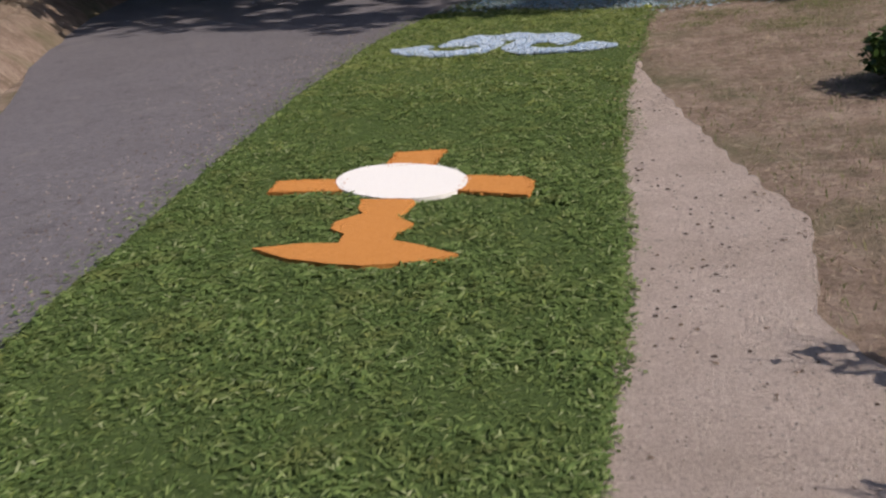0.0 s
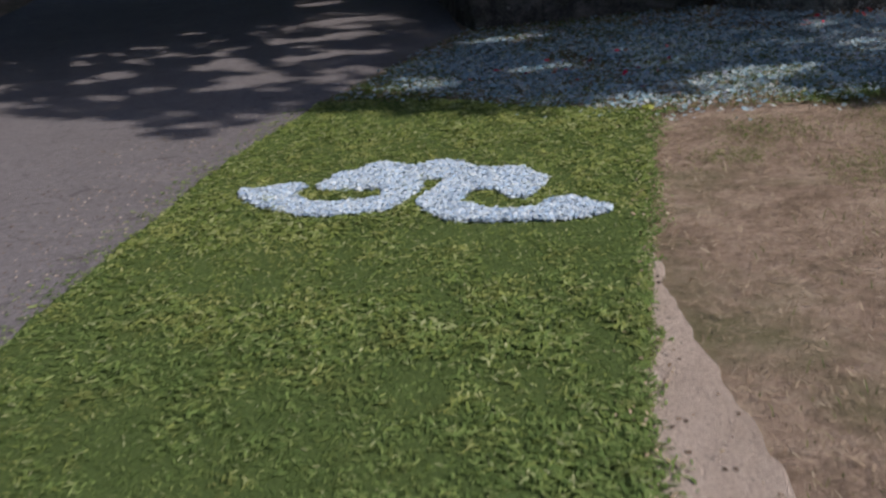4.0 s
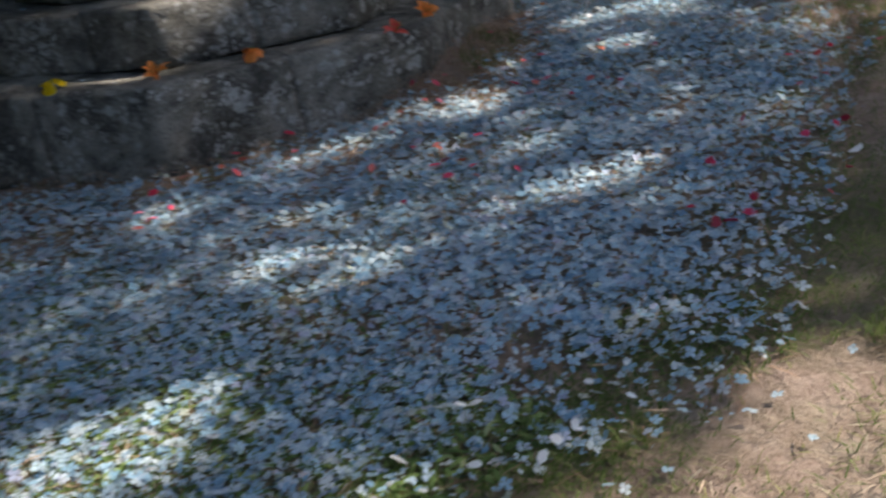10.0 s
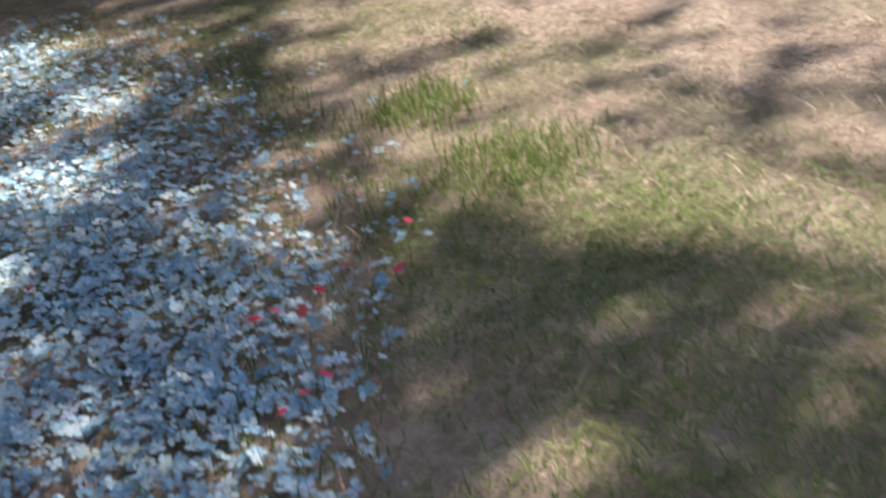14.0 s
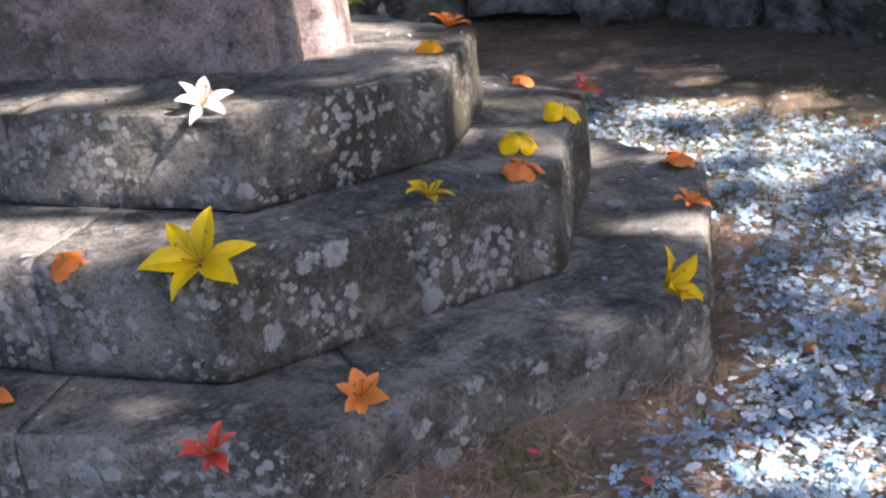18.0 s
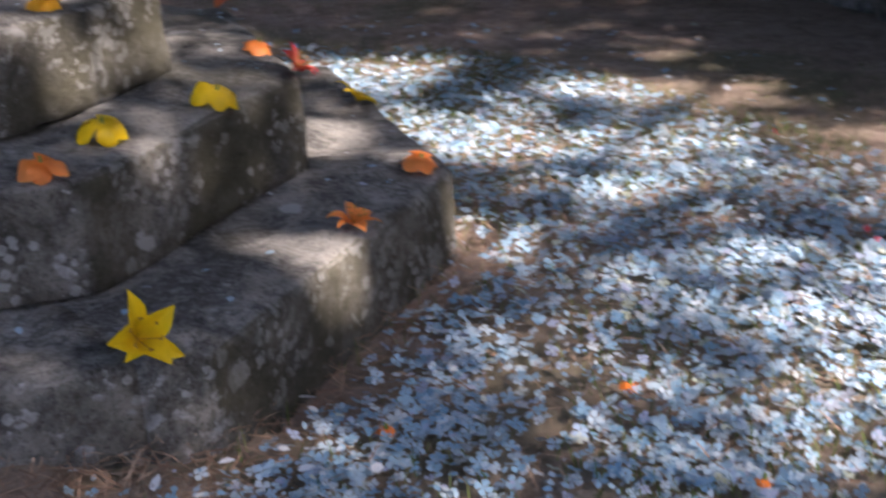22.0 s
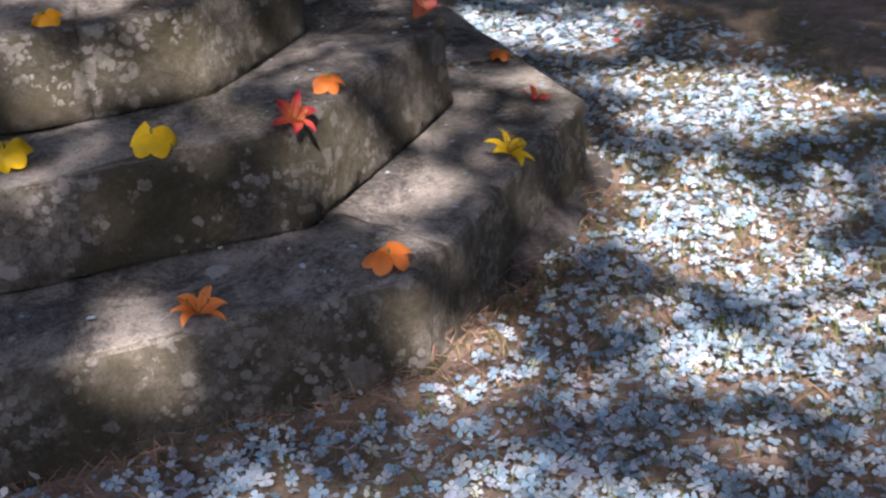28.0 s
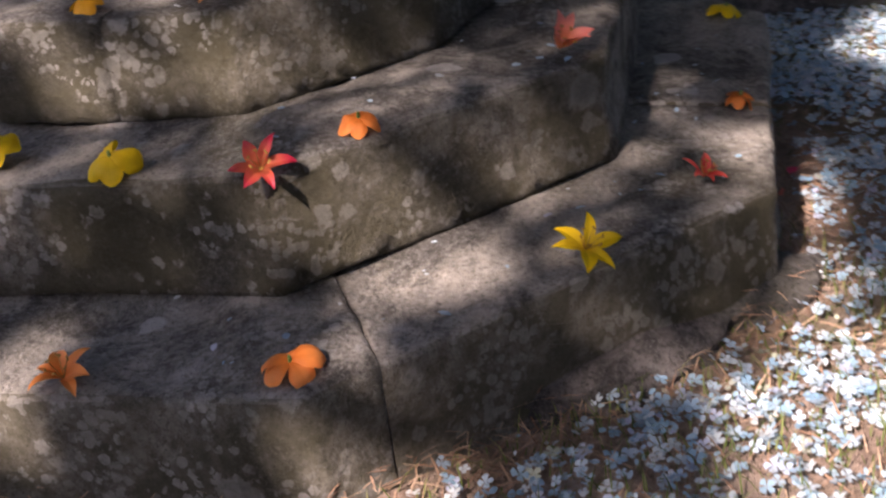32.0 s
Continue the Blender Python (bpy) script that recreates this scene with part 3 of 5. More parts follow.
WALL_LINE = [(9.9, 13.3), (8.45, 14.75), (7.75, 15.75), (7.35, 16.75), (6.5, 17.8), (5.4, 18.4), (4.0, 18.8), (2.0, 19.4), (0.9, 19.7)]
boulder((8.1, 15.08, 0.45), (1.55, 0.85, 1.3), radians(-48), 1)
boulder((7.5, 16.15, 0.4), (1.35, 0.75, 1.2), radians(-72), 2)
boulder((9.2, 14.0, 0.45), (1.4, 0.9, 1.2), radians(-45), 3)
boulder((10.4, 13.0, 0.45), (1.5, 0.9, 1.2), radians(-40), 4)
seed = 5
for (x0, y0), (x1, y1) in zip(WALL_LINE[3:], WALL_LINE[4:]):
    n = int(math.hypot(x1 - x0, y1 - y0) / 0.5)
    for i in range(n):
        for row in range(3):
            f = (i + 0.5 + 0.5 * (row % 2)) / n
            w = rng.uniform(0.4, 0.85)
            boulder((x0 + (x1 - x0) * f + rng.normal(0, 0.03), y0 + (y1 - y0) * f + rng.normal(0, 0.03), 0.16 + row * 0.34 + rng.normal(0, 0.04)), (w, rng.uniform(0.5, 0.75), rng.uniform(0.3, 0.52)),
                    math.atan2(y1 - y0, x1 - x0) + rng.normal(0, 0.16), seed)
            seed += 1


# ---- the carpet of green clippings ----
carpet = tagged(flat_bed("grass_carpet", CARPET, 0.0, 0.014, M_BED, 0.06, 0.03), "festive ground carpet of fresh green clippings", "flower carpet", kind="structure")
shape, tris = clip_leaf()
# ragged right edge, with bits fallen on the soil
edge = np.array([(0.0, 1.5), (0.17, 2.5), (0.38, 3.5), (0.52, 4.41), (0.63, 5.2), (0.87, 6.7), (1.16, 8.02), (1.6, 10.02)])
y = rng.uniform(1.5, 10.0, 9000)
x = np.interp(y, edge[:, 1], edge[:, 0]) + rng.normal(0, 1, len(y)) * (0.012 + 0.018 * np.abs(field(y * 0, y, 2.2, 3.0)))
v, f = spread(shape, tris, x, y, 0.009 + rng.uniform(0, 0.008, len(x)), rng.uniform(0.016, 0.036, len(x)), 0.15)
tagged(soup("edge_clippings", v, f, M_CLIP, carpet), kind="stuff")
y = rng.uniform(5.5, 10.0, 260)
x = np.interp(y, edge[:, 1], edge[:, 0]) + rng.normal(0.02, 0.05, len(y))
bit, bit_t = petal_bit()
v, f = spread(bit, bit_t, x, y, 0.024 + 0 * x, rng.uniform(0.008, 0.02, len(x)), 0.3)
tagged(soup("pale_bits", v, f, M_STRAW, carpet), kind="stuff")


# chalice with host, laid in coloured sawdust and salt
def figure(name, outline, z, h, material, label, category, step=0.03, rough=0.006):
    ob = flat_bed(name, outline, z, h, material, step, rough)
    return tagged(ob, label, category)


ORANGE = "orange sawdust %s laid on the green carpet"
CUP = [(-0.87, 4.66), (-0.72, 4.49), (-0.57, 4.37), (-0.43, 4.29), (-0.26, 4.27), (-0.08, 4.3), (-0.19, 4.43), (-0.33, 4.57), (-0.31, 4.66), (-0.24, 4.76), (-0.3, 4.87), (-0.28, 4.97), (-0.235, 5.09), (-0.26, 5.15),
       (-0.47, 5.21), (-0.47, 5.08), (-0.45, 4.99), (-0.565, 4.91), (-0.57, 4.82), (-0.51, 4.71), (-0.53, 4.605), (-0.66, 4.65)]


def laid(outline):
    """The figure as drawn on the ground, moved a little towards the start."""
    return [(-0.066 + (x + 0.066) * 0.978, -0.03 + (y + 0.03) * 0.978) for x, y in outline]


FIGURES = []
chal = thing("chalice_figure", "orange sawdust chalice and cross on the green carpet", "carpet figure")


def sawdust(name, outline, material=M_ORANGE, h=0.017):
    """A laid shape with crumbs of its colour along a ragged edge."""
    outline = laid(outline)
    FIGURES.append(outline)
    flat_bed(name, outline, 0.014, h, material, 0.03, 0.009, chal)
    x, y = scatter(outline, 5000)
    d = edge_distance(outline, x, y)
    keep = d < 0.02
    x, y = x[keep] + rng.normal(0, 0.006, keep.sum()), y[keep] + rng.normal(0, 0.006, keep.sum())
    shape, tris = petal_bit()
    v, f = spread(shape, tris, x, y, 0.014 + h * rng.uniform(0.3, 1.1, len(x)), rng.uniform(0.006, 0.014, len(x)), 0.5)
    tagged(soup("crumbs", v, f, material, chal), kind="stuff")


sawdust("chalice", CUP)
sawdust("cross_arm", [(-0.9, 5.52), (-0.87, 5.71), (-0.54, 5.6), (-0.56, 5.39)])
sawdust("cross_arm", [(-0.06, 5.18), (-0.03, 5.44), (0.24, 5.29), (0.27, 5.2), (0.228, 4.99)])
sawdust("cross_top", [(-0.38, 5.74), (-0.334, 6.03), (-0.087, 5.97), (-0.15, 5.7)])
sawdust("host", [(-0.3 + 0.296 * math.cos(a), 5.462 + 0.315 * math.sin(a) - 0.12 * math.cos(a)) for a in np.linspace(0, 6.283, 40)[:-1]], M_WHITE, 0.019)

# the clippings round the figure
x, y = scatter(CARPET, 420000)
keep = (y > -1.0) & (rng.uniform(0, 1, len(x)) < np.where(y < 0.6, 0.3, 1.0))
x, y = x[keep], y[keep]
for outline in FIGURES:
    keep = ~inside(outline, x, y)
    x, y = x[keep], y[keep]
# raked into loose tufts with hollows between them
tuft = 0.6 * field(x, y, 6.0, 1.3) + 0.5 * field(x, y, 15.0, 4.1)
keep = rng.uniform(0, 1, len(x)) < np.clip(0.72 + 0.22 * tuft, 0.3, 1)
x, y, tuft = x[keep], y[keep], tuft[keep]
shape, tris = clip_leaf()
dry = rng.uniform(0, 1, len(x)) < np.clip((y - 6.0) / 3.2 + 0.25 * field(x, y, 1.6, 2.0) + 0.1 * tuft, 0.05, 0.85)
size = rng.uniform(0.015, 0.042, len(x)) * np.clip(1 + 0.2 * tuft, 0.7, 1.4)
rise = 0.0165 + np.clip(0.005 + 0.005 * tuft, 0, 0.016) * rng.uniform(0.3, 1.0, len(x))
for nm, sel, mat in (("green_clippings", ~dry, M_CLIP), ("yellow_clippings", dry, M_CLIP_DRY)):
    v, f = spread(shape * (1, 0.75, 1), tris, x[sel], y[sel], rise[sel], size[sel], 0.24)
    tagged(soup(nm, v, f, mat, carpet), kind="stuff")

# cloud of pale petals, laid in scrolls
LOBE = [(-0.41, 9.21), (-0.33, 9.19), (-0.23, 9.17), (-0.14, 8.99), (-0.1, 8.89), (-0.01, 8.84), (0.1, 8.82), (0.22, 8.85), (0.23, 8.93), (0.22, 9.03), (0.21, 9.16), (0.39, 9.05), (0.38, 8.93), (0.33, 8.82), (0.24, 8.68), (0.12, 8.65), (0.01, 8.67), (-0.08, 8.69), (-0.15, 8.74), (-0.22, 8.81), (-0.3, 8.93), (-0.39, 9.06)]
LOBE_TIP = [(-0.28, 9.2), (-0.19, 9.22), (-0.14, 9.2), (-0.12, 9.14), (-0.15, 9.1), (-0.18, 9.04)]
CREST = [(-0.07, 9.15), (-0.02, 9.22), (0.03, 9.34), (0.1, 9.33), (0.18, 9.44), (0.24, 9.44), (0.37, 9.31), (0.48, 9.37), (0.57, 9.32), (0.64, 9.17), (0.72, 9.13), (0.83, 9.11), (0.88, 8.96), (0.92, 8.89), (0.88, 8.77), (0.81, 8.63), (0.74, 8.64), (0.69, 8.81), (0.62, 8.82), (0.53, 8.91), (0.47, 9.07), (0.38, 9.06), (0.28, 8.94), (0.22, 9.0), (0.15, 9.02), (0.08, 9.02), (0.0, 9.04), (-0.06, 9.11)]
TAIL = [(0.5, 9.01), (0.43, 8.87), (0.39, 8.8), (0.36, 8.71), (0.4, 8.57), (0.47, 8.43), (0.58, 8.37), (0.68, 8.34), (0.8, 8.31), (0.89, 8.28), (0.96, 8.29), (1.01, 8.29), (1.09, 8.34), (1.09, 8.38), (1.03, 8.46), (0.98, 8.56), (0.89, 8.55), (0.82, 8.45), (0.68, 8.48), (0.63, 8.5), (0.61, 8.54), (0.56, 8.61), (0.51, 8.66), (0.53, 8.69), (0.55, 8.77), (0.61, 8.84)]
cloud = thing("cloud_figure", "scrolled cloud of pale blue and white petals on the green carpet", "carpet figure")
shape, tris = petal_bit()
for outline in (LOBE, LOBE_TIP, CREST, TAIL):
    x, y = scatter(outline, 42000 if outline is not LOBE_TIP else 6000)
    x, y = x + rng.normal(0, 0.006, len(x)), y + rng.normal(0, 0.01, len(y))
    v, f = spread(shape, tris, x, y, 0.018 + rng.uniform(0, 0.014, len(x)), rng.uniform(0.012, 0.027, len(x)), 0.35)
    tagged(soup("petals", v, f, M_CLOUD, cloud), kind="stuff")

# ---- petals round the steps ----
def edge_past(x, y):
    """How far out in the thinly strewn south-east corner of the ring a place lies, 0 to 1."""
    return np.clip((np.hypot(x - CENTRE.x, y - CENTRE.y) - 2.15) / 0.7, 0, 1)


ring = tagged(new("petal_carpet"), "ring of strewn pale blue and white hydrangea florets round the steps", "flower carpet", kind="stuff")
x, y = scatter(RING, 225000)
d_in = np.where(inside(STEP_1, x, y), -1, edge_distance(STEP_1, x, y))
d_out = edge_distance(RING, x, y)
dens = np.clip(0.86 + 0.2 * field(x, y, 1.0) + 0.3 * field(x, y, 3.6, 2.0), 0.3, 1)
dens *= np.clip((d_in - 0.03) / 0.16, 0, 1) * np.clip(0.06 + d_out / 0.5, 0, 1)
dens = np.clip(dens, 0.04, 1) * (d_in > 0.02) * np.clip(1.15 - heap(x, y) / 0.07, 0.04, 1) * np.where((x > 5.6) & (y < 13.4), np.clip(1.0 - 0.9 * edge_past(x, y), 0.15, 1), 1)
keep = rng.uniform(0, 1, len(x)) < dens * 0.85
x, y = x[keep], y[keep]
shape, tris = floret()
whole = rng.uniform(0, 1, len(x)) < 0.7
v, f = spread(shape, tris, x[whole], y[whole], heap(x[whole], y[whole]) + 0.004 + rng.uniform(0, 0.02, whole.sum()), rng.uniform(0.02, 0.039, whole.sum()), 0.36)
tagged(soup("florets", v, f, M_PETALS, ring), kind="stuff")
x, y = np.repeat(x[~whole], 2), np.repeat(y[~whole], 2)
x, y = x + rng.normal(0, 0.02, len(x)), y + rng.normal(0, 0.02, len(y))
keep = ~inside(STEP_1, x, y)
x, y = x[keep], y[keep]
v, f = spread(*petal_bit(), x, y, heap(x, y) + 0.004 + rng.uniform(0, 0.02, len(x)), rng.uniform(0.01, 0.022, len(x)), 0.4)
tagged(soup("loose_petals", v, f, M_PETALS, ring), kind="stuff")
# loose ones outside
n = 320
a, r = rng.uniform(0, 6.283, n), 2.7 + np.abs(rng.normal(0, 0.3, n))
x, y = CENTRE.x + r * np.cos(a), CENTRE.y + r * np.sin(a)
x, y = np.r_[x, rng.uniform(0.8, 3.7, 240)], np.r_[y, 9.95 + rng.normal(0, 0.16, 240)]
keep = ~inside(PLATFORM, x, y) & (x > 0.6) & ~inside(STEP_1, x, y) & ((x < 3.7) | (y > 10.9))
x, y = x[keep], y[keep]
v, f = spread(shape, tris, x, y, heap(x, y) + 0.004 + rng.uniform(0, 0.012, len(x)), rng.uniform(0.02, 0.035, len(x)), 0.3)
tagged(soup("stray_florets", v, f, M_PETALS, ring), kind="stuff")
# clippings that lie on between and under them
x, y = scatter([(-0.12, 11.1), (0.58, 10.7), (1.17, 10.1), (1.6, 9.95), (3.0, 9.8), (3.3, 11.2), (2.8, 12.6), (1.6, 12.9), (0.6, 12.6)], 46000)
keep = rng.uniform(0, 1, len(x)) < np.clip(0.6 + 0.5 * field(x, y, 1.3, 5.0) - 0.25 * (y - 10.5), 0.05, 1)
x, y = x[keep], y[keep]
v, f = spread(*clip_leaf(), x, y, 0.003 + rng.uniform(0, 0.012, len(x)), rng.uniform(0.018, 0.045, len(x)), 0.25)
tagged(soup("clippings_between", v, f, M_CLIP, carpet), kind="stuff")
# red petals among them
bit, bit_t = petal_bit()
x, y = scatter(RING, 1400)
keep = (field(x, y, 0.8, 5.0) > np.where(x < 3, 1.5, 1.1)) & ~inside(STEP_1, x, y)
x, y = x[keep], y[keep]
v, f = spread(bit, bit_t, x, y, heap(x, y) + 0.02 + rng.uniform(0, 0.01, len(x)), rng.uniform(0.022, 0.05, len(x)), 0.4)
tagged(soup("red_petals", v, f, M_REDPET, ring), kind="stuff")
# on the platform, some hanging over its edge
x, y = scatter([(0.93, 13.38), (2.85, 13.36), (3.1, 14.6), (3.05, 16.5), (2.75, 17.5), (0.7, 17.5)], 27000)
raised = inside([(2.2, 15.15), (3.02, 14.88), (3.1, 16.6), (2.3, 16.6)], x, y)
keep = ~inside(STEP_1, x, y) & (rng.uniform(0, 1, len(x)) < np.clip(0.72 + 0.3 * field(x, y, 2.5, 3.0), 0.2, 1) * np.where(raised, 0.25, 1))
x, y = x[keep], y[keep]
z = np.where(inside([(2.2, 15.15), (3.02, 14.88), (3.1, 16.6), (2.3, 16.6)], x, y), 0.325, 0.302 - 0.135 * (x - 0.95))
v, f = spread(shape, tris, x, y, z + rng.uniform(0.006, 0.024, len(x)), rng.uniform(0.024, 0.044, len(x)), 0.3)
tagged(soup("platform_florets", v, f, M_PETALS, ring), kind="stuff")

# ---- dry grass, needles and tufts ----
grass = tagged(new("dry_grass"), "thin dry grass, straw and brown needles on the soil", "grass", kind="stuff")
shape, tris = blade()
FIELD = [(0.4, 2), (1.5, 9.9), (3.5, 9.5), (5.9, 10.9), (7.2, 12.8), (6.9, 14.6), (5.4, 16.0), (2.9, 16.5), (2.6, 18.9), (5.6, 18.2), (7.0, 16.4), (8.2, 14.5), (10, 12), (9.5, 8), (5, 6), (3.5, 2)]
x, y = scatter(FIELD, 260000)
mossy = np.exp(-((x - 4.9) / 0.75) ** 2 - ((y - 10.1) / 0.5) ** 2)
keep = (~inside(SAND, x, y) | (rng.uniform(0, 1, len(x)) < 0.03)) & (rng.uniform(0, 1, len(x)) > 0.75 * mossy)
x, y = x[keep], y[keep]
v, f = spread(shape * (1, 1.5, 1), tris, x, y, rng.uniform(0, 0.01, len(x)), rng.uniform(0.014, 0.05, len(x)) * (1 + 0.6 * (rng.uniform(0, 1, len(x)) < 0.06)), 0.3)
tagged(soup("straw", v, f, M_STRAW, grass), kind="stuff")
x, y = scatter(RING, 42000)
keep = ~inside(STEP_1, x, y)
x, y = x[keep], y[keep]
v, f = spread(shape, tris, x, y, heap(x, y) + rng.uniform(0, 0.01, len(x)), rng.uniform(0.03, 0.09, len(x)), 0.3)
tagged(soup("needles", v, f, M_NEEDLE, grass), kind="stuff")
x, y = scatter(octagon(1.85), 46000)
d = edge_distance(STEP_1, x, y)
keep = ~inside(STEP_1, x, y) & (rng.uniform(0, 1, len(x)) < np.exp(-d / 0.12))
x, y, d = x[keep], y[keep], d[keep]
v, f = spread(shape, tris, x, y, heap(x, y) + rng.uniform(0, 0.05, len(x)) * np.exp(-d / 0.08), rng.uniform(0.03, 0.085, len(x)), 0.22)
tagged(soup("needle_drift", v, f, M_NEEDLE, grass), kind="stuff")


def blades(x, y, size, lean):
    """Standing blades of grass."""
    n = len(x)
    a = rng.uniform(0, 6.283, n)
    out = np.stack([np.cos(a), np.sin(a), np.zeros(n)], -1)
    side = np.stack([-np.sin(a), np.cos(a), np.zeros(n)], -1)
    up = np.array([0, 0, 1.0])
    h, l = size[:, None], (rng.uniform(0.15, 1, n) * lean)[:, None]
    b = np.stack([x, y, heap(x, y)], -1)
    w = 0.0016
    vs = np.stack([b - side * w, b + side * w, b + up * h * 0.6 + out * h * l * 0.35 - side * w * 0.8, b + up * h * 0.6 + out * h * l * 0.35 + side * w * 0.8, b + up * h + out * h * l], 1)
    f = (np.array([(0, 2, 1), (1, 2, 3), (2, 4, 3)])[None] + (np.arange(n) * 5)[:, None, None]).reshape(-1, 3)
    return vs.reshape(-1, 3), f


x, y = scatter(FIELD, 80000)
fd = field(x, y, 0.55, 1.0)
keep = (rng.uniform(0, 1, len(x)) < np.clip(fd * 0.7 - 0.1, 0.02, 0.9) * np.where((x > 3.3) & (y < 12.5), 0.08, 1)) & ~inside(SAND, x, y)
x, y = x[keep], y[keep]
v, f = blades(x, y, rng.uniform(0.01, 0.032, len(x)), 2.2)
tagged(soup("green_blades", v, f, M_GRASS, grass), kind="stuff")
x, y = scatter(RING, 90000)
keep = (rng.uniform(0, 1, len(x)) < np.clip(0.32 + 0.5 * (x < 3) + 0.5 * ((x > 6) & (y < 13.6)) + 0.3 * (y < 11.5) + field(x, y, 0.9, 3.0) * 0.45, 0.08, 0.95) * np.clip(1 - heap(x, y) / 0.05, 0.03, 1)) & ~inside(STEP_1, x, y)
x, y = x[keep], y[keep]
v, f = blades(x, y, rng.uniform(0.015, 0.05, len(x)), 1.4)
tagged(soup("grass_between_petals", v, f, M_GRASS, grass), kind="stuff")


# ---- lilies ----
def lily_petal(length, width, form):
    """One tepal along x, with a grooved rib and a waved rim: from the throat it rises and bends over."""
    bm = bmesh.new()
    rows = []
    prof = [0.24, 0.52, 0.8, 0.97, 1.0, 0.9, 0.66, 0.34, 0.04] if form != "down" else [0.2, 0.45, 0.72, 0.94, 1.06, 1.08, 0.98, 0.72, 0.28]
    start, bend = {"open": (rng.uniform(0.55, 0.85), rng.uniform(1.0, 1.6)), "side": (rng.uniform(0.95, 1.15), rng.uniform(0.7, 1.3)), "down": (rng.uniform(0.1, 0.35), rng.uniform(-1.0, -0.2))}[form]
    a0, curl = start, bend
    px, pz, wave = 0.0, 0.0, rng.uniform(0, 6.28)
    n = len(prof)
    for i, w in enumerate(prof):
        s = i / (n - 1)
        if form == "down":
            a = a0 - 1.9 * s + (1.6 * max(0.0, s - 0.6) if curl > -0.6 else 0)
        else:
            a = a0 - curl * s * s
        hw = width * w / 2
        rim = 0.16 * hw * math.sin(wave + 5.5 * s)
        row = []
        for q in (-1, -0.6, -0.15, 0, 0.15, 0.6, 1):
            cup = 0.3 * q * q * hw * (1 if form != "down" else -0.9) + rim * q * abs(q) - (0.07 * hw if abs(q) < 0.1 else 0)
            row.append(bm.verts.new((px - math.sin(a) * cup, q * hw, pz + math.cos(a) * cup)))
        rows.append(row)
        px += math.cos(a) * length / (n - 1)
        pz += math.sin(a) * length / (n - 1)
    for r0, r1 in zip(rows, rows[1:]):
        for j in range(6):
            f = bm.faces.new((r0[j], r1[j], r1[j + 1], r0[j + 1]))
            f.smooth = True
    return bm


def flower_material(name, inner, outer):
    k = Mat(name, 0.5)
    dist = k.node("ShaderNodeVectorMath", {0: k.co})
    dist.operation = "LENGTH"
    c = k.ramp(dist.outputs["Value"], [(0.015, inner), (0.06, outer)])
    c = k.mix(k.ramp(k.noise(40, 4), [(0.4, 0.0), (0.7, 0.3)]), c, tuple(x * 0.6 for x in outer))
    k.t.links.new(c, k.b.inputs["Base Color"])
    tr = k.node("ShaderNodeBsdfTranslucent", {"Color": c})
    mx = k.node("ShaderNodeMixShader", {0: 0.3})
    k.t.links.new(k.b.outputs[0], mx.inputs[1])
    k.t.links.new(tr.outputs[0], mx.inputs[2])
    k.t.links.new(mx.outputs[0], k.t.nodes["Material Output"].inputs["Surface"])
    return k.m


FLOWERS = {"yellow": flower_material("yellow_lily", (0.62, 0.4, 0.01), (0.84, 0.55, 0.005)), "amber": flower_material("amber_lily", (0.8, 0.36, 0.01), (0.85, 0.42, 0.02)),
           "orange": flower_material("orange_lily", (0.78, 0.2, 0.03), (0.88, 0.3, 0.075)), "red": flower_material("red_lily", (0.68, 0.16, 0.06), (0.4, 0.014, 0.04)),
           "coral": flower_material("coral_lily", (0.5, 0.03, 0.03), (0.68, 0.12, 0.08)), "pink": flower_material("pink_lily", (0.8, 0.26, 0.1), (0.72, 0.2, 0.15)),
           "lime": flower_material("lime_lily", (0.24, 0.28, 0.05), (0.36, 0.36, 0.08)), "white": flower_material("white_lily", (0.55, 0.54, 0.46), (0.62, 0.62, 0.6))}
k = Mat("stamen", 0.6)
M_STAMEN = k.done(k.ramp(k.noise(80, 2), [(0.3, (0.2, 0.09, 0.02)), (0.7, (0.4, 0.22, 0.04))]))
WORDS = {"open": "open {} lily flower lying face up on the {}", "down": "limp {} lily flower lying face down on the {}", "side": "{} lily flower lying on its side on the {}"}


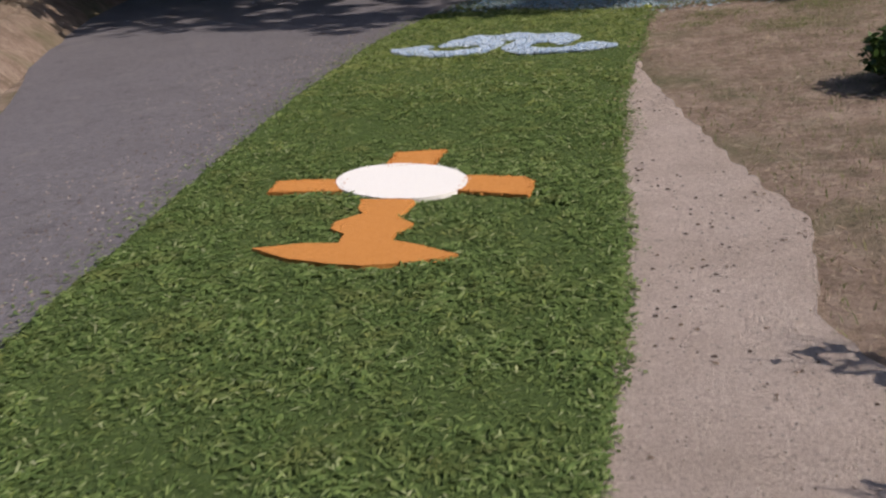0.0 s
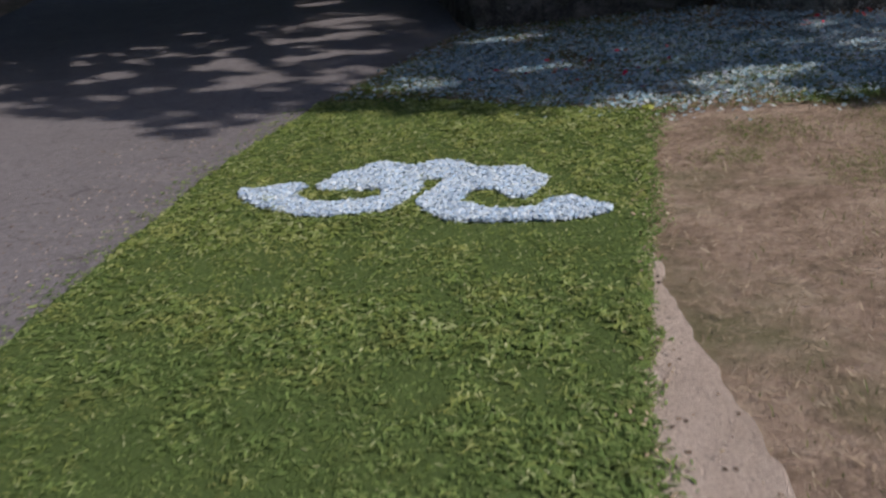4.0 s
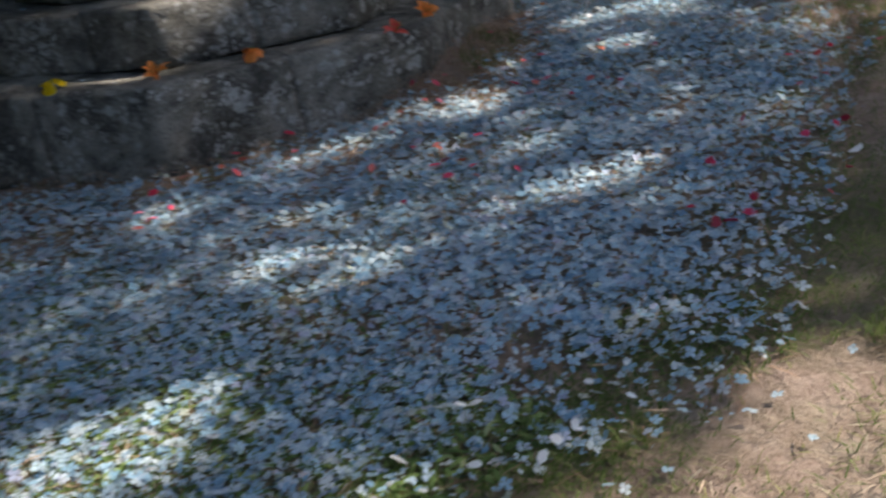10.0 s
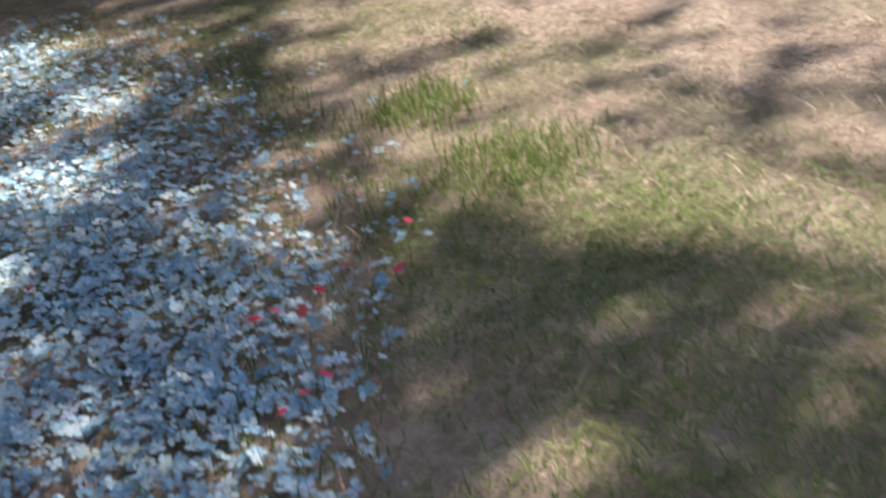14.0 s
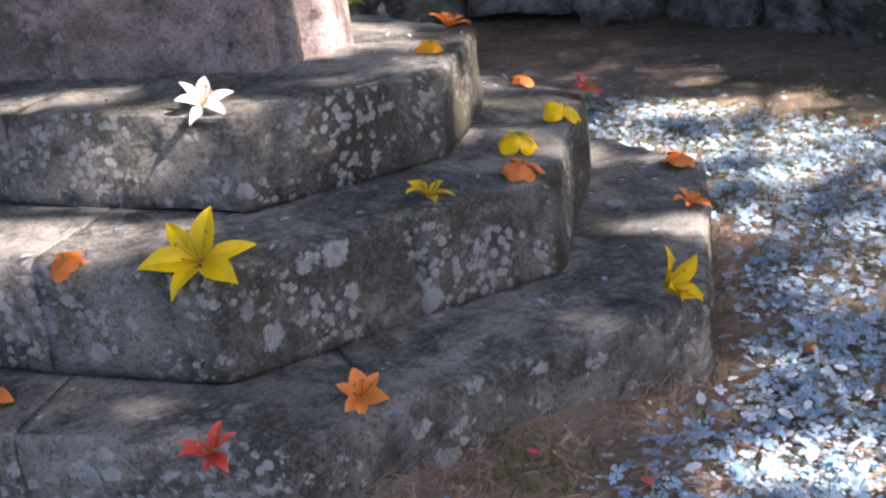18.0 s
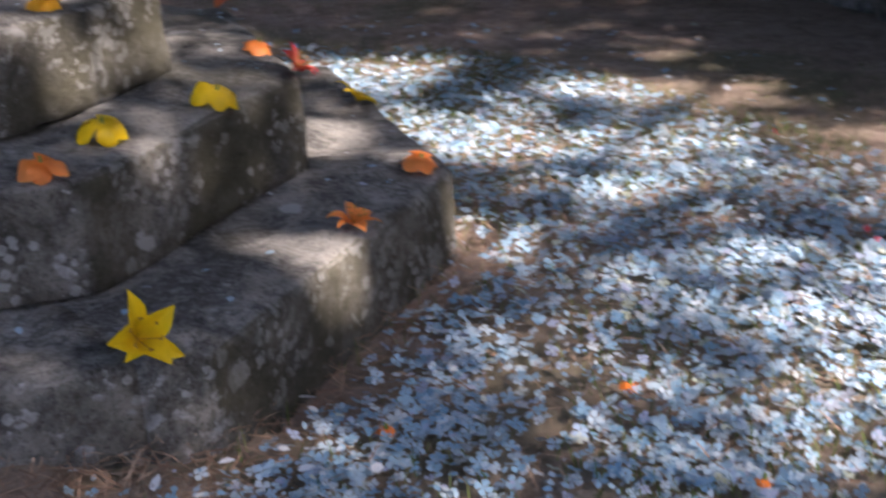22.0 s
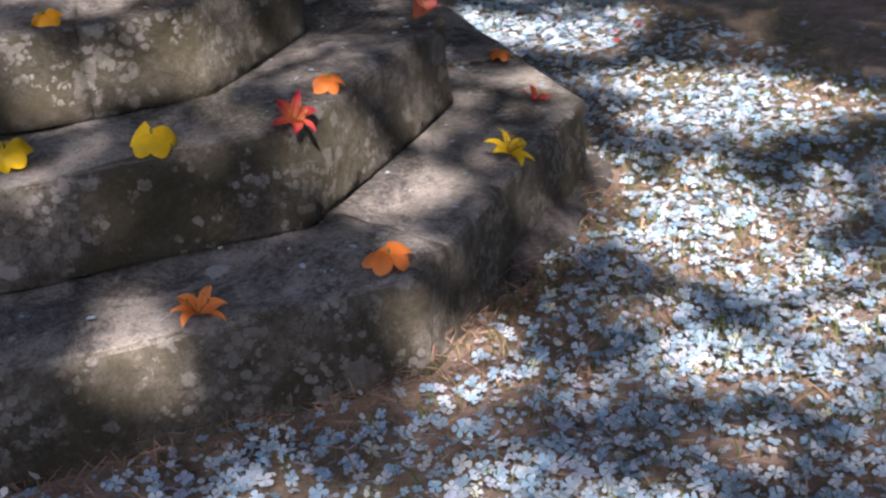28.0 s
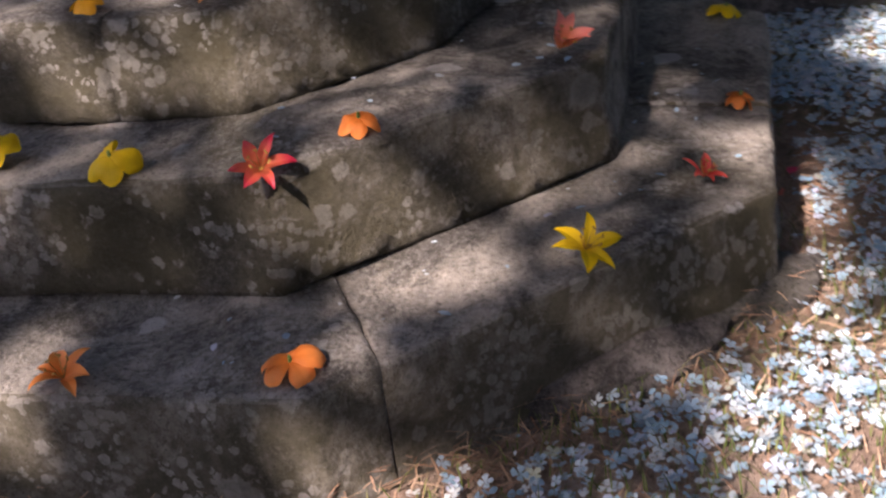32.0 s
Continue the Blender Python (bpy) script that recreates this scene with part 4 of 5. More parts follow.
def lily(x, y, z, colour, form="open", size=0.12, turn=0.0, slim=0.5, face=None, where="stone step"):
    ob = thing("lily_flower", WORDS[form].format({"lime": "greenish yellow"}.get(colour, colour), where), "flower", "lilies laid on the steps")
    L = size * {"open": 0.56, "side": 0.66, "down": 0.6}[form]
    for i in range(6 if form != "down" else 5):
        broad = 1.08 if i % 2 else 0.8
        long = rng.uniform(0.88, 1.12)
        p = part("petal", lily_petal(L * long, L * slim * broad * (1.3 if form == "down" else 1), form), FLOWERS[colour], ob)
        step = math.pi / 3 if form != "down" else 1.2566
        p.rotation_euler = (rng.normal(0, 0.16), rng.normal(0, 0.12), i * step + rng.normal(0, 0.16))
        p.location = (0, 0, 0.0015 * (i % 2))
    if form == "down":
        bm = bmesh.new()
        bmesh.ops.create_cone(bm, segments=6, radius1=0.0045, radius2=0.0028, depth=0.016, cap_ends=True)
        part("stalk", bm, M_STALK, ob, "green stalk stub").location = (0, 0, 0.005)
    else:
        for i in range(6):
            bm = bmesh.new()
            bmesh.ops.create_cone(bm, segments=5, radius1=0.0009, radius2=0.0007, depth=L * 0.6, cap_ends=True)
            bmesh.ops.translate(bm, verts=bm.verts, vec=(0, 0, L * 0.3))
            tip = bmesh.ops.create_cone(bm, segments=5, radius1=0.0022, radius2=0.0018, depth=0.009, cap_ends=True)["verts"]
            bmesh.ops.rotate(bm, verts=tip, cent=(0, 0, 0), matrix=Matrix.Rotation(1.2, 3, "Y"))
            bmesh.ops.translate(bm, verts=tip, vec=(0, 0, L * 0.61))
            part("stamen", bm, M_STAMEN, ob, "thin brown stamen").rotation_euler = (0.5, 0, i * 1.047 + 0.3)
    out = Vector((x - CENTRE.x, y - CENTRE.y, 0)).normalized()
    if face is None:
        face = {"open": 0.45, "down": 0.25, "side": 1.05}[form] if z > 0.1 else 0.1
    m = Matrix.Rotation(face, 4, Vector((-out.y, out.x, 0))) @ Matrix.Rotation(turn, 4, "Z")
    lift = {"open": 0.012, "down": size * 0.3, "side": size * 0.33}[form]
    ob.matrix_world = Matrix.Translation((x, y, z + lift)) @ m
    return ob


k = Mat("stalk", 0.6)
M_STALK = k.done(k.ramp(k.noise(60, 3), [(0.3, (0.09, 0.14, 0.03)), (0.7, (0.2, 0.26, 0.07))]))
# place, colour, how it lies, breadth, turn, slimness, lean outwards
LILIES = [
    (4.33, 12.245, Z1 - 0.01, "coral", "open", 0.125, 0.3, 0.36), (4.6, 12.42, Z1, "orange", "open", 0.115, 0.8, 0.52, 0.75), (5.275, 12.78, Z1, "yellow", "side", 0.15, 0.52, 0.5), (5.5, 13.46, Z1, "orange", "open", 0.13, 0.2, 0.44, 0.35),
    (5.575, 13.875, Z1, "orange", "down", 0.115, 0.5, 0.62), (5.27, 14.42, Z1, "yellow", "open", 0.14, 1.0, 0.4, 0.6), (5.02, 14.70, Z1, "coral", "open", 0.105, 0.2, 0.34), (4.64, 14.87, Z1, "orange", "down", 0.085, 0.9, 0.55),
    (4.02, 14.98, Z1, "yellow", "down", 0.12, 0.0, 0.5),
    (4.31, 12.58, Z2 - 0.01, "yellow", "open", 0.225, 0.1, 0.4, 0.7), (4.78, 12.88, Z2, "yellow", "open", 0.115, 0.7, 0.5, 0.2), (5.01, 13.03, Z2, "orange", "down", 0.1, 0.2, 0.75), (5.03, 13.27, Z2, "yellow", "down", 0.12, 0.3, 0.6),
    (5.185, 13.545, Z2, "yellow", "down", 0.12, 0.1, 0.62), (5.28, 13.84, Z2, "red", "open", 0.12, 0.5, 0.42, 0.75), (5.13, 14.02, Z2, "orange", "down", 0.09, 1.1, 0.6), (4.86, 14.44, Z2 - 0.02, "pink", "side", 0.12, 0.9, 0.42, 0.7),
    (4.31, 14.62, Z2, "orange", "down", 0.1, 0.4, 0.6), (4.035, 12.62, Z2 - 0.01, "orange", "down", 0.085, 0.4, 0.75),
    (4.31, 12.96, Z3, "white", "open", 0.14, 0.3, 0.38, 0.6), (4.84, 13.47, Z3, "amber", "down", 0.085, 0.2, 0.75), (4.9, 13.77, Z3, "orange", "open", 0.135, 0.7, 0.42, 0.3), (4.62, 14.16, Z3, "lime", "side", 0.12, 0.6, 0.4),
    (3.85, 12.52, Z1, "orange", "down", 0.11, 0.1, 0.6), (3.5, 12.65, Z1, "orange", "open", 0.12, 0.1, 0.45), (3.2, 12.95, Z1, "yellow", "down", 0.12, 0.1, 0.6)]
for x, y, z, *rest in LILIES:
    lily(x, y, z + lean(x, y), *rest)
# small fallen blooms on the ground
for x, y, colour, size in ((5.67, 12.965, "orange", 0.045), (6.13, 13.18, "orange", 0.045), (6.38, 12.855, "orange", 0.04), (1.58, 10.02, "lime", 0.08)):
    lily(x, y, 0.012, colour, "down", size, x, 0.6, 0.1, "petal carpet")


# ---- shade trees ----
def tree(name, foot, height, seed, clumps, label, leaf=(0.1, 0.17)):
    """A tapered trunk with limbs to clumps of leaves."""
    ob = thing(name, label, "tree", at=(0, 0, 0))
    g = np.random.default_rng(seed)
    fx, fy = foot
    cz = height * 0.55

    def limb(a, b, r0, r1, nm, bend=0.3):
        a, b = Vector(a), Vector(b)
        bm = bmesh.new()
        rings = []
        off = Vector(g.normal(0, bend, 3)) * (b - a).length * 0.12
        for i in range(7):
            s = i / 6
            c = a.lerp(b, s) + off * math.sin(s * math.pi)
            r = r0 + (r1 - r0) * s
            rings.append([bm.verts.new(c + Vector((math.cos(t), math.sin(t), 0)) * r * (1 + 0.12 * noise.noise(c * 3 + Vector((t, 0, 0))))) for t in np.linspace(0, 6.283, 9)[:-1]])
        for p, q in zip(rings, rings[1:]):
            for j in range(8):
                f = bm.faces.new((p[j], p[(j + 1) % 8], q[(j + 1) % 8], q[j]))
                f.smooth = True
        return part(nm, bm, M_BARK, ob)

    limb((fx, fy, -0.1), (fx + g.normal(0, 0.15), fy + g.normal(0, 0.15), cz), height * 0.035, height * 0.02, "trunk")
    for i in range(0, len(clumps), max(1, len(clumps) // 9)):
        limb((fx, fy, cz * g.uniform(0.75, 1.0)), clumps[i], height * 0.007, 0.012, "limb")
    vs, fs, o = [], [], 0
    shape, tris = clip_leaf()
    for c in clumps:
        n = int(g.integers(60, 110))
        p = g.normal(0, 1, (n, 3)) * (0.3, 0.3, 0.2) + c
        p = p[lit_gap(p)]
        n = len(p)
        if n < 3:
            continue
        v, f = spread(shape * (1, 1.9, 1), tris, p[:, 0], p[:, 1], p[:, 2], g.uniform(*leaf, n), 0.6)
        vs.append(v)
        fs.append(f + o)
        o += len(v)
    tagged(soup("crown", np.concatenate(vs), np.concatenate(fs), M_LEAF, ob), kind="stuff")
    return ob


SHADE = [(-10, 14.5), (-6, 13.5), (-3.5, 12.6), (-1.8, 11.5), (-0.9, 10.65), (-0.1, 10.85), (0.55, 10.55), (1.15, 10.3), (1.5, 10.5), (2.3, 10.5), (2.5, 9.8), (3.1, 9.55), (3.45, 9.78), (3.8, 9.7), (4.1, 9.3), (4.7, 9.0), (5.3, 9.25),
         (5.7, 9.8), (5.72, 10.32), (5.7, 10.55), (5.95, 11.1), (6.3, 11.4), (6.55, 11.95), (7.4, 12.25), (8.8, 12.4), (9.5, 12.6), (9.5, 23), (-10, 26)]
# open glade beside it, with broken shade
GLADE = [(5.9, 9.0), (6.5, 8.2), (10, 8.5), (10, 12.8), (7.4, 12.25), (6.55, 11.95), (6.35, 11.4), (6.25, 10.9), (6.1, 10.2)]
# sunny gaps: place on the ground, half lengths
GAPS = [(6.07, 15.45, 0.55, 0.2), (5.98, 14.83, 0.45, 0.16), (5.0, 15.73, 0.4, 0.2), (5.42, 14.99, 0.34, 0.16), (5.65, 14.75, 0.3, 0.14), (6.62, 13.9, 0.5, 0.15),
        (6.45, 13.6, 0.3, 0.14), (5.2, 12.0, 0.17, 0.15), (4.38, 11.92, 0.22, 0.16), (3.86, 12.06, 0.2, 0.13), (2.2, 10.6, 0.4, 0.13), (5.0, 10.26, 0.14, 0.1), (4.02, 10.88, 0.26, 0.13), (6.7, 11.75, 0.3, 0.2), (3.2, 10.95, 0.25, 0.08), (1.2, 11.5, 0.3, 0.08),
        (6.06, 14.5, 0.25, 0.12), (0.82, 16.6, 0.4, 0.2), (1.36, 14.96, 0.35, 0.16), (1.4, 18.5, 0.5, 0.25), (-0.31, 16.1, 0.3, 0.2), (0.0, 14.7, 0.5, 0.22), (-0.25, 13.85, 0.5, 0.22), (1.05, 12.72, 0.3, 0.14), (0.4, 11.35, 0.35, 0.12),
        (2.35, 10.78, 0.4, 0.15), (3.1, 11.2, 0.2, 0.12), (4.9, 15.65, 0.45, 0.22), (4.57, 15.65, 0.3, 0.2), (3.8, 15.75, 0.4, 0.2), (1.14, 12.75, 0.3, 0.12), (3.48, 15.74, 0.4, 0.2), (4.62, 15.15, 0.2, 0.15), (6.2, 12.6, 0.4, 0.12)]
# gaps whose light falls on the raised stones
GAPS += [(5.64, 14.02, 0.2, 0.18), (5.2, 13.52, 0.28, 0.1), (4.94, 14.38, 0.25, 0.16), (5.1, 14.01, 0.13, 0.05), (3.3, 13.08, 0.4, 0.18), (3.15, 13.6, 0.2, 0.12), (3.5, 13.42, 0.22, 0.1), (3.9, 14.1, 0.22, 0.1), (4.08, 13.75, 0.15, 0.13), (3.73, 14.25, 0.34, 0.36),
         (4.3, 13.77, 0.1, 0.12), (4.36, 14.17, 0.09, 0.12), (4.62, 13.6, 0.09, 0.1), (5.27, 14.68, 0.16, 0.08), (5.3, 14.22, 0.12, 0.06)]
RAISED = len(GAPS) - 15


def lit_gap(p):
    """Which leaves of a crown stay: those that shade the shaded ground and leave the gaps open."""
    gx, gy = p[:, 0] - SUN.x / SUN.z * p[:, 2], p[:, 1] - SUN.y / SUN.z * p[:, 2]
    wob = 0.1 * field(gx, gy, 2.5)
    ok = inside(SHADE, gx, gy + wob)
    dice = rng.uniform(0, 1, len(gx))
    for i, (cx, cy, rx, ry) in enumerate(GAPS):
        thin = 0.45 if i < RAISED else 0.2
        ok &= ((gx - cx) / rx) ** 2 + ((gy - cy + wob * 0.5) / ry) ** 2 > 1 - thin * dice
    glade = inside(GLADE, gx, gy)
    flecks = 0.75 * field(gx * 0.7, gy * 1.4, 7.5, 4.0) + 0.45 * field(gx, gy, 2.0, 1.0)
    far = np.hypot(gx - CENTRE.x, gy - CENTRE.y) > 1.5
    east = (gx > 5.1) & (gy > 12.3) & far
    north = (gy > 14.9) & (gx > 2.6) & far
    west = (gx < 0.6) & (gy < 15)
    south = (gy < 12.4) & (gx > 2.5)
    bright = (gy > 10.9) & (gy < 12.5) & (gx > 4.2) & (gx < 6.3) & far
    ringed = inside(RING, gx, gy)
    east &= (gx < 6.9) & (gy > 13.15) & ringed
    north &= ringed | (np.hypot(gx - CENTRE.x, gy - CENTRE.y) < 3.2)
    ok |= glade & (flecks < -0.15) & (dice < 0.6)
    return ok & (flecks + 0.8 * dice < np.where(east, 1.28, np.where(north, 1.6, np.where(west, 0.9, np.where(bright, 1.4, np.where(south, 1.55, 2.6))))))


def crown_over(height, depth, count, seed):
    """Clumps of the crowns over the shaded ground."""
    g = np.random.default_rng(seed)
    pts = np.array(SHADE, float)
    lo, hi = pts.min(0), pts.max(0)
    gx, gy = g.uniform(lo[0], hi[0], count), g.uniform(lo[1], hi[1], count)
    ok = (inside(SHADE, gx, gy) | inside(GLADE, gx, gy)) & ((gx < 2.4) | (np.hypot(gx - 3.95, gy - 13.9) < 1.6) | (g.uniform(0, 1, count) < np.where(gy < 12.4, 0.8, np.where(inside(RING, gx, gy), 0.62, 0.68))))
    gx, gy = gx[ok] + g.normal(0, 0.2, ok.sum()), gy[ok] + g.normal(0, 0.2, ok.sum())
    h = height + g.uniform(-depth, depth, len(gx))
    return np.stack([gx + SUN.x / SUN.z * h, gy + SUN.y / SUN.z * h, h], -1)


clumps = crown_over(7.0, 1.5, 3600, 11)
FEET = [(12.2, 16.6), (14.6, 18.2), (10.6, 18.9), (17.5, 16.8)]
near = np.argmin([np.hypot(clumps[:, 0] - fx, clumps[:, 1] - fy) for fx, fy in FEET], axis=0)
for i, foot in enumerate(FEET):
    mine = clumps[near == i]
    if len(mine):
        tree("shade_tree", foot, 9.0, 40 + i, mine, "tall leafy tree that shades the cross base")
# an unseen canopy on the far side, added to cut skylight over platform and path
g = np.random.default_rng(5)
over = np.stack([g.uniform(-7, 3.2, 2200), g.uniform(10.8, 21, 2200), g.uniform(3.4, 6.8, 2200)], -1)
tree("added_canopy", (-5.2, 18.5), 8.0, 77, over, "leafy canopy out of view, added to dim the platform and the path", (0.16, 0.26))


# a ring of leaves out of view, added to keep low skylight off the place
g = np.random.default_rng(21)
n = 26000
a = g.uniform(0, 6.283, n)
top = 7.5 + 2.2 * np.sin(a * 5) + 1.3 * np.sin(a * 13 + 1) + g.normal(0, 0.5, n)
rad = 19 + 1.6 * np.sin(a * 9) + g.normal(0, 0.7, n)
shape, tris = clip_leaf()
v, f = spread(shape * (1, 2.2, 1), tris, 4 + rad * np.cos(a), 12 + rad * np.sin(a), top * g.uniform(0, 1, n), g.uniform(0.5, 1.1, n), 0.9)
woods = tagged(soup("woods", v, f, M_LEAF), "unseen ring of dark green leaves, added to block the low sky", "woods", kind="stuff")


# ---- plants, bank and crumbs ----
def shrub(x, y, z, radius, height, count, label, seed):
    """A loose bush of leafy twigs."""
    ob = thing("shrub", label, "shrub")
    g = np.random.default_rng(seed)
    for i in range(9):
        a, b = g.uniform(0, 6.283), g.uniform(0.2, 0.9)
        bm = bmesh.new()
        bmesh.ops.create_cone(bm, segments=5, radius1=0.008, radius2=0.002, depth=1)
        bmesh.ops.translate(bm, verts=bm.verts, vec=(0, 0, 0.5))
        s = part("twig", bm, M_BARK, ob)
        s.location = (x, y, z)
        s.scale = (1, 1, height * g.uniform(0.8, 1.2))
        s.rotation_euler = (b * radius / height, 0, a)
    d = g.normal(0, 1, (count, 3))
    d /= np.linalg.norm(d, axis=1)[:, None]
    d *= (g.uniform(0.25, 1, count) ** 0.5)[:, None]
    p = d * (radius, radius, height / 2) + (x, y, z + height * 0.5)
    shape, tris = clip_leaf()
    v, f = spread(shape * (1, 1.6, 1), tris, p[:, 0], p[:, 1], p[:, 2], g.uniform(0.035, 0.08, count), 0.8)
    tagged(soup("leaves", v, f, M_LEAF, ob), kind="stuff")
    return ob


shrub(2.38, 6.25, 0, 0.36, 0.32, 2600, "dark green low bush on the dry soil", 3)
shrub(1.36, 2.76, 0, 0.16, 0.6, 150, "thin leafy weed beside the sandy strip", 4)
shrub(1.2, 2.08, 0, 0.14, 0.5, 110, "thin leafy weed beside the sandy strip", 6)
shrub(-4.75, 13.9, 0.35, 0.5, 0.8, 1800, "green bush on the earth bank", 5)
# earth bank along the path
bm = bmesh.new()
rows = []
for i in range(30):
    t = i / 29
    y = 6.0 + 14 * t
    x0 = -3.0 - 0.85 * min(1, t * 1.7)
    rows.append([bm.verts.new((x0 - w + 0.06 * noise.noise(Vector((w * 3, y * 2, 0))), y, h + 0.09 * noise.noise(Vector((w * 2, y * 1.7, 3))) * (h > 0))) for w, h in ((0, -0.02), (0.15, 0.12), (0.35, 0.3), (0.8, 0.42), (1.8, 0.45), (3.5, 0.4), (5.5, -0.05))])
for p, q in zip(rows, rows[1:]):
    for a in range(6):
        f = bm.faces.new((p[a], q[a], q[a + 1], p[a + 1]))
        f.smooth = True
bmesh.ops.recalc_face_normals(bm, faces=bm.faces)
tagged(part("earth_bank", bm, M_GROUND), "low bank of brown earth along the path", "bank", kind="structure")
shape, tris = blade()
x, y = scatter([(-3.0, 7), (-3.5, 10), (-3.8, 13), (-3.8, 16), (-5, 16), (-5, 7)], 5000)
v, f = spread(shape, tris, x, y, 0.42 + 0 * x, rng.uniform(0.05, 0.14, len(x)), 0.4)
tagged(soup("bank_straw", v, f, M_STRAW, grass), kind="stuff")
# trodden green grass lying flat past the ring
x, y = scatter([(3.5, 9.7), (3.9, 9.4), (5.6, 9.4), (6.6, 10.6), (7.6, 12.3), (7.3, 13.2), (6.4, 12.0), (5.6, 11.0), (4.6, 10.5), (3.6, 9.95)], 110000)
keep = rng.uniform(0, 1, len(x)) < np.clip(0.6 + 0.4 * field(x, y, 1.2, 6.0), 0.1, 1)
x, y = x[keep], y[keep]
v, f = blades(x, y, rng.uniform(0.005, 0.016, len(x)), 6.0)
tagged(soup("flat_grass", v, f, M_GRASS, grass), kind="stuff")
# thin grass and moss along the foot of the wall
x, y = scatter([(9.2, 13.2), (7.8, 14.5), (6.9, 15.9), (6.0, 17.1), (4.6, 17.7), (2.9, 17.9), (2.9, 16.9), (4.6, 16.8), (5.7, 16.2), (6.6, 15.2), (7.4, 13.9), (8.6, 12.7)], 30000)
keep = rng.uniform(0, 1, len(x)) < np.clip(0.5 + 0.4 * field(x, y, 1.1, 8.0), 0.05, 1)
x, y = x[keep], y[keep]
v, f = blades(x, y, rng.uniform(0.006, 0.022, len(x)), 4.0)
tagged(soup("wall_foot_grass", v, f, M_GRASS, grass), kind="stuff")
# needles, straw and thin grass on the heap of soil
x, y = scatter([(4.2, 12.25), (4.46, 12.24), (5.43, 12.86), (5.75, 12.7), (4.75, 11.85), (4.3, 11.9)], 9000)
keep = ~inside(STEP_1, x, y) & (rng.uniform(0, 1, len(x)) < 0.15 + heap(x, y) / 0.1)
x, y = x[keep], y[keep]
v, f = spread(*blade(), x, y, heap(x, y) + rng.uniform(0, 0.012, len(x)), rng.uniform(0.03, 0.09, len(x)), 0.4)
tagged(soup("heap_needles", v, f, M_NEEDLE, grass), kind="stuff")
keep = rng.uniform(0, 1, len(x)) < np.clip(0.05 + 0.3 * field(x, y, 4.0, 2.0), 0, 0.5)
v, f = blades(x[keep], y[keep], rng.uniform(0.01, 0.035, keep.sum()), 2.5)
tagged(soup("heap_grass", v, f, M_GRASS, grass), kind="stuff")
# green tufts beside the carpet and past the ring
for cx, cy, r, n, h in ((2.75, 9.3, 0.4, 1500, 0.032), (3.5, 9.1, 0.4, 2200, 0.034), (2.0, 9.4, 0.3, 900, 0.03), (2.3, 8.6, 0.35, 1400, 0.03), (3.72, 9.5, 0.12, 500, 0.05), (6.05, 10.9, 0.26, 1000, 0.045), (6.35, 11.35, 0.2, 700, 0.06), (5.85, 10.4, 0.25, 700, 0.03), (5.0, 9.9, 0.6, 2600, 0.03),
                        (4.6, 9.3, 0.5, 2000, 0.03), (5.5, 10.6, 0.4, 1600, 0.03), (1.75, 9.0, 0.2, 500, 0.03), (3.45, 9.98, 0.3, 3000, 0.033), (3.0, 9.85, 0.28, 2500, 0.033), (2.6, 9.95, 0.25, 1500, 0.033), (4.66, 12.22, 0.1, 90, 0.05), (4.95, 12.42, 0.1, 70, 0.04)):
    a, q = rng.uniform(0, 6.283, n), r * np.sqrt(rng.uniform(0, 1, n)) * rng.uniform(0.5, 1.2, n)
    flat = h < 0.035
    v, f = blades(cx + q * np.cos(a), cy + q * np.sin(a), h * (0.35 if flat else 1) * rng.uniform(0.4, 1.2, n), 5.0 if flat else 1.2)
    tagged(soup("grass_tuft", v, f, M_GRASS, grass), kind="stuff")
# larger white petals near the corner of the lowest step, and two pale scraps
M_BIGPET = leafy("white_petals", [(0.0, (0.7, 0.7, 0.66)), (1.0, (0.82, 0.82, 0.8))], 0.7, 0.3)
g = np.random.default_rng(8)
x, y = np.r_[g.normal(5.52, 0.12, 26), g.uniform(2.6, 3.5, 12)], np.r_[g.normal(12.66, 0.16, 26), g.normal(9.85, 0.12, 12)]
keep = ~inside(STEP_1, x, y)
v, f = spread(bit, bit_t, x[keep], y[keep], heap(x[keep], y[keep]) + 0.03, g.uniform(0.022, 0.042, keep.sum()), 0.3)
tagged(soup("white_petals", v, f, M_BIGPET, ring), kind="stuff")
# dark crumbs and pebbles on the sand
k = Mat("crumbs", 0.9)
M_CRUMB = k.done(k.ramp(k.island(), [(0.0, (0.05, 0.035, 0.025)), (0.5, (0.14, 0.1, 0.07)), (0.8, (0.35, 0.28, 0.22)), (1.0, (0.5, 0.42, 0.34))]))
k = Mat("clods", 0.95)
M_CLOD = k.done(k.ramp(k.island(), [(0.0, (0.035, 0.025, 0.02)), (0.6, (0.1, 0.07, 0.05)), (1.0, (0.2, 0.15, 0.11))]))
peb = np.array([(-0.5, 0, 0), (0, -0.4, 0), (0.5, 0.05, 0), (0, 0.4, 0), (0.05, 0, 0.4)])
pt = np.array([(0, 1, 4), (1, 2, 4), (2, 3, 4), (3, 0, 4)])
x, y = scatter(SAND, 14000)
keep = rng.uniform(0, 1, len(x)) < np.clip(0.35 + 0.5 * field(x, y, 1.5, 7.0), 0.05, 1)
x, y = x[keep], y[keep]
v, f = spread(peb, pt, x, y, 0.007 + 0 * x, rng.uniform(0.004, 0.013, len(x)), 0.2)
x2, y2 = scatter(SAND, 4200)
keep = rng.uniform(0, 1, len(x2)) < np.clip(0.12 + 0.5 * field(x2, y2, 2.4, 11.0) - 0.1, 0.06, 1)
x2, y2 = x2[keep], y2[keep]
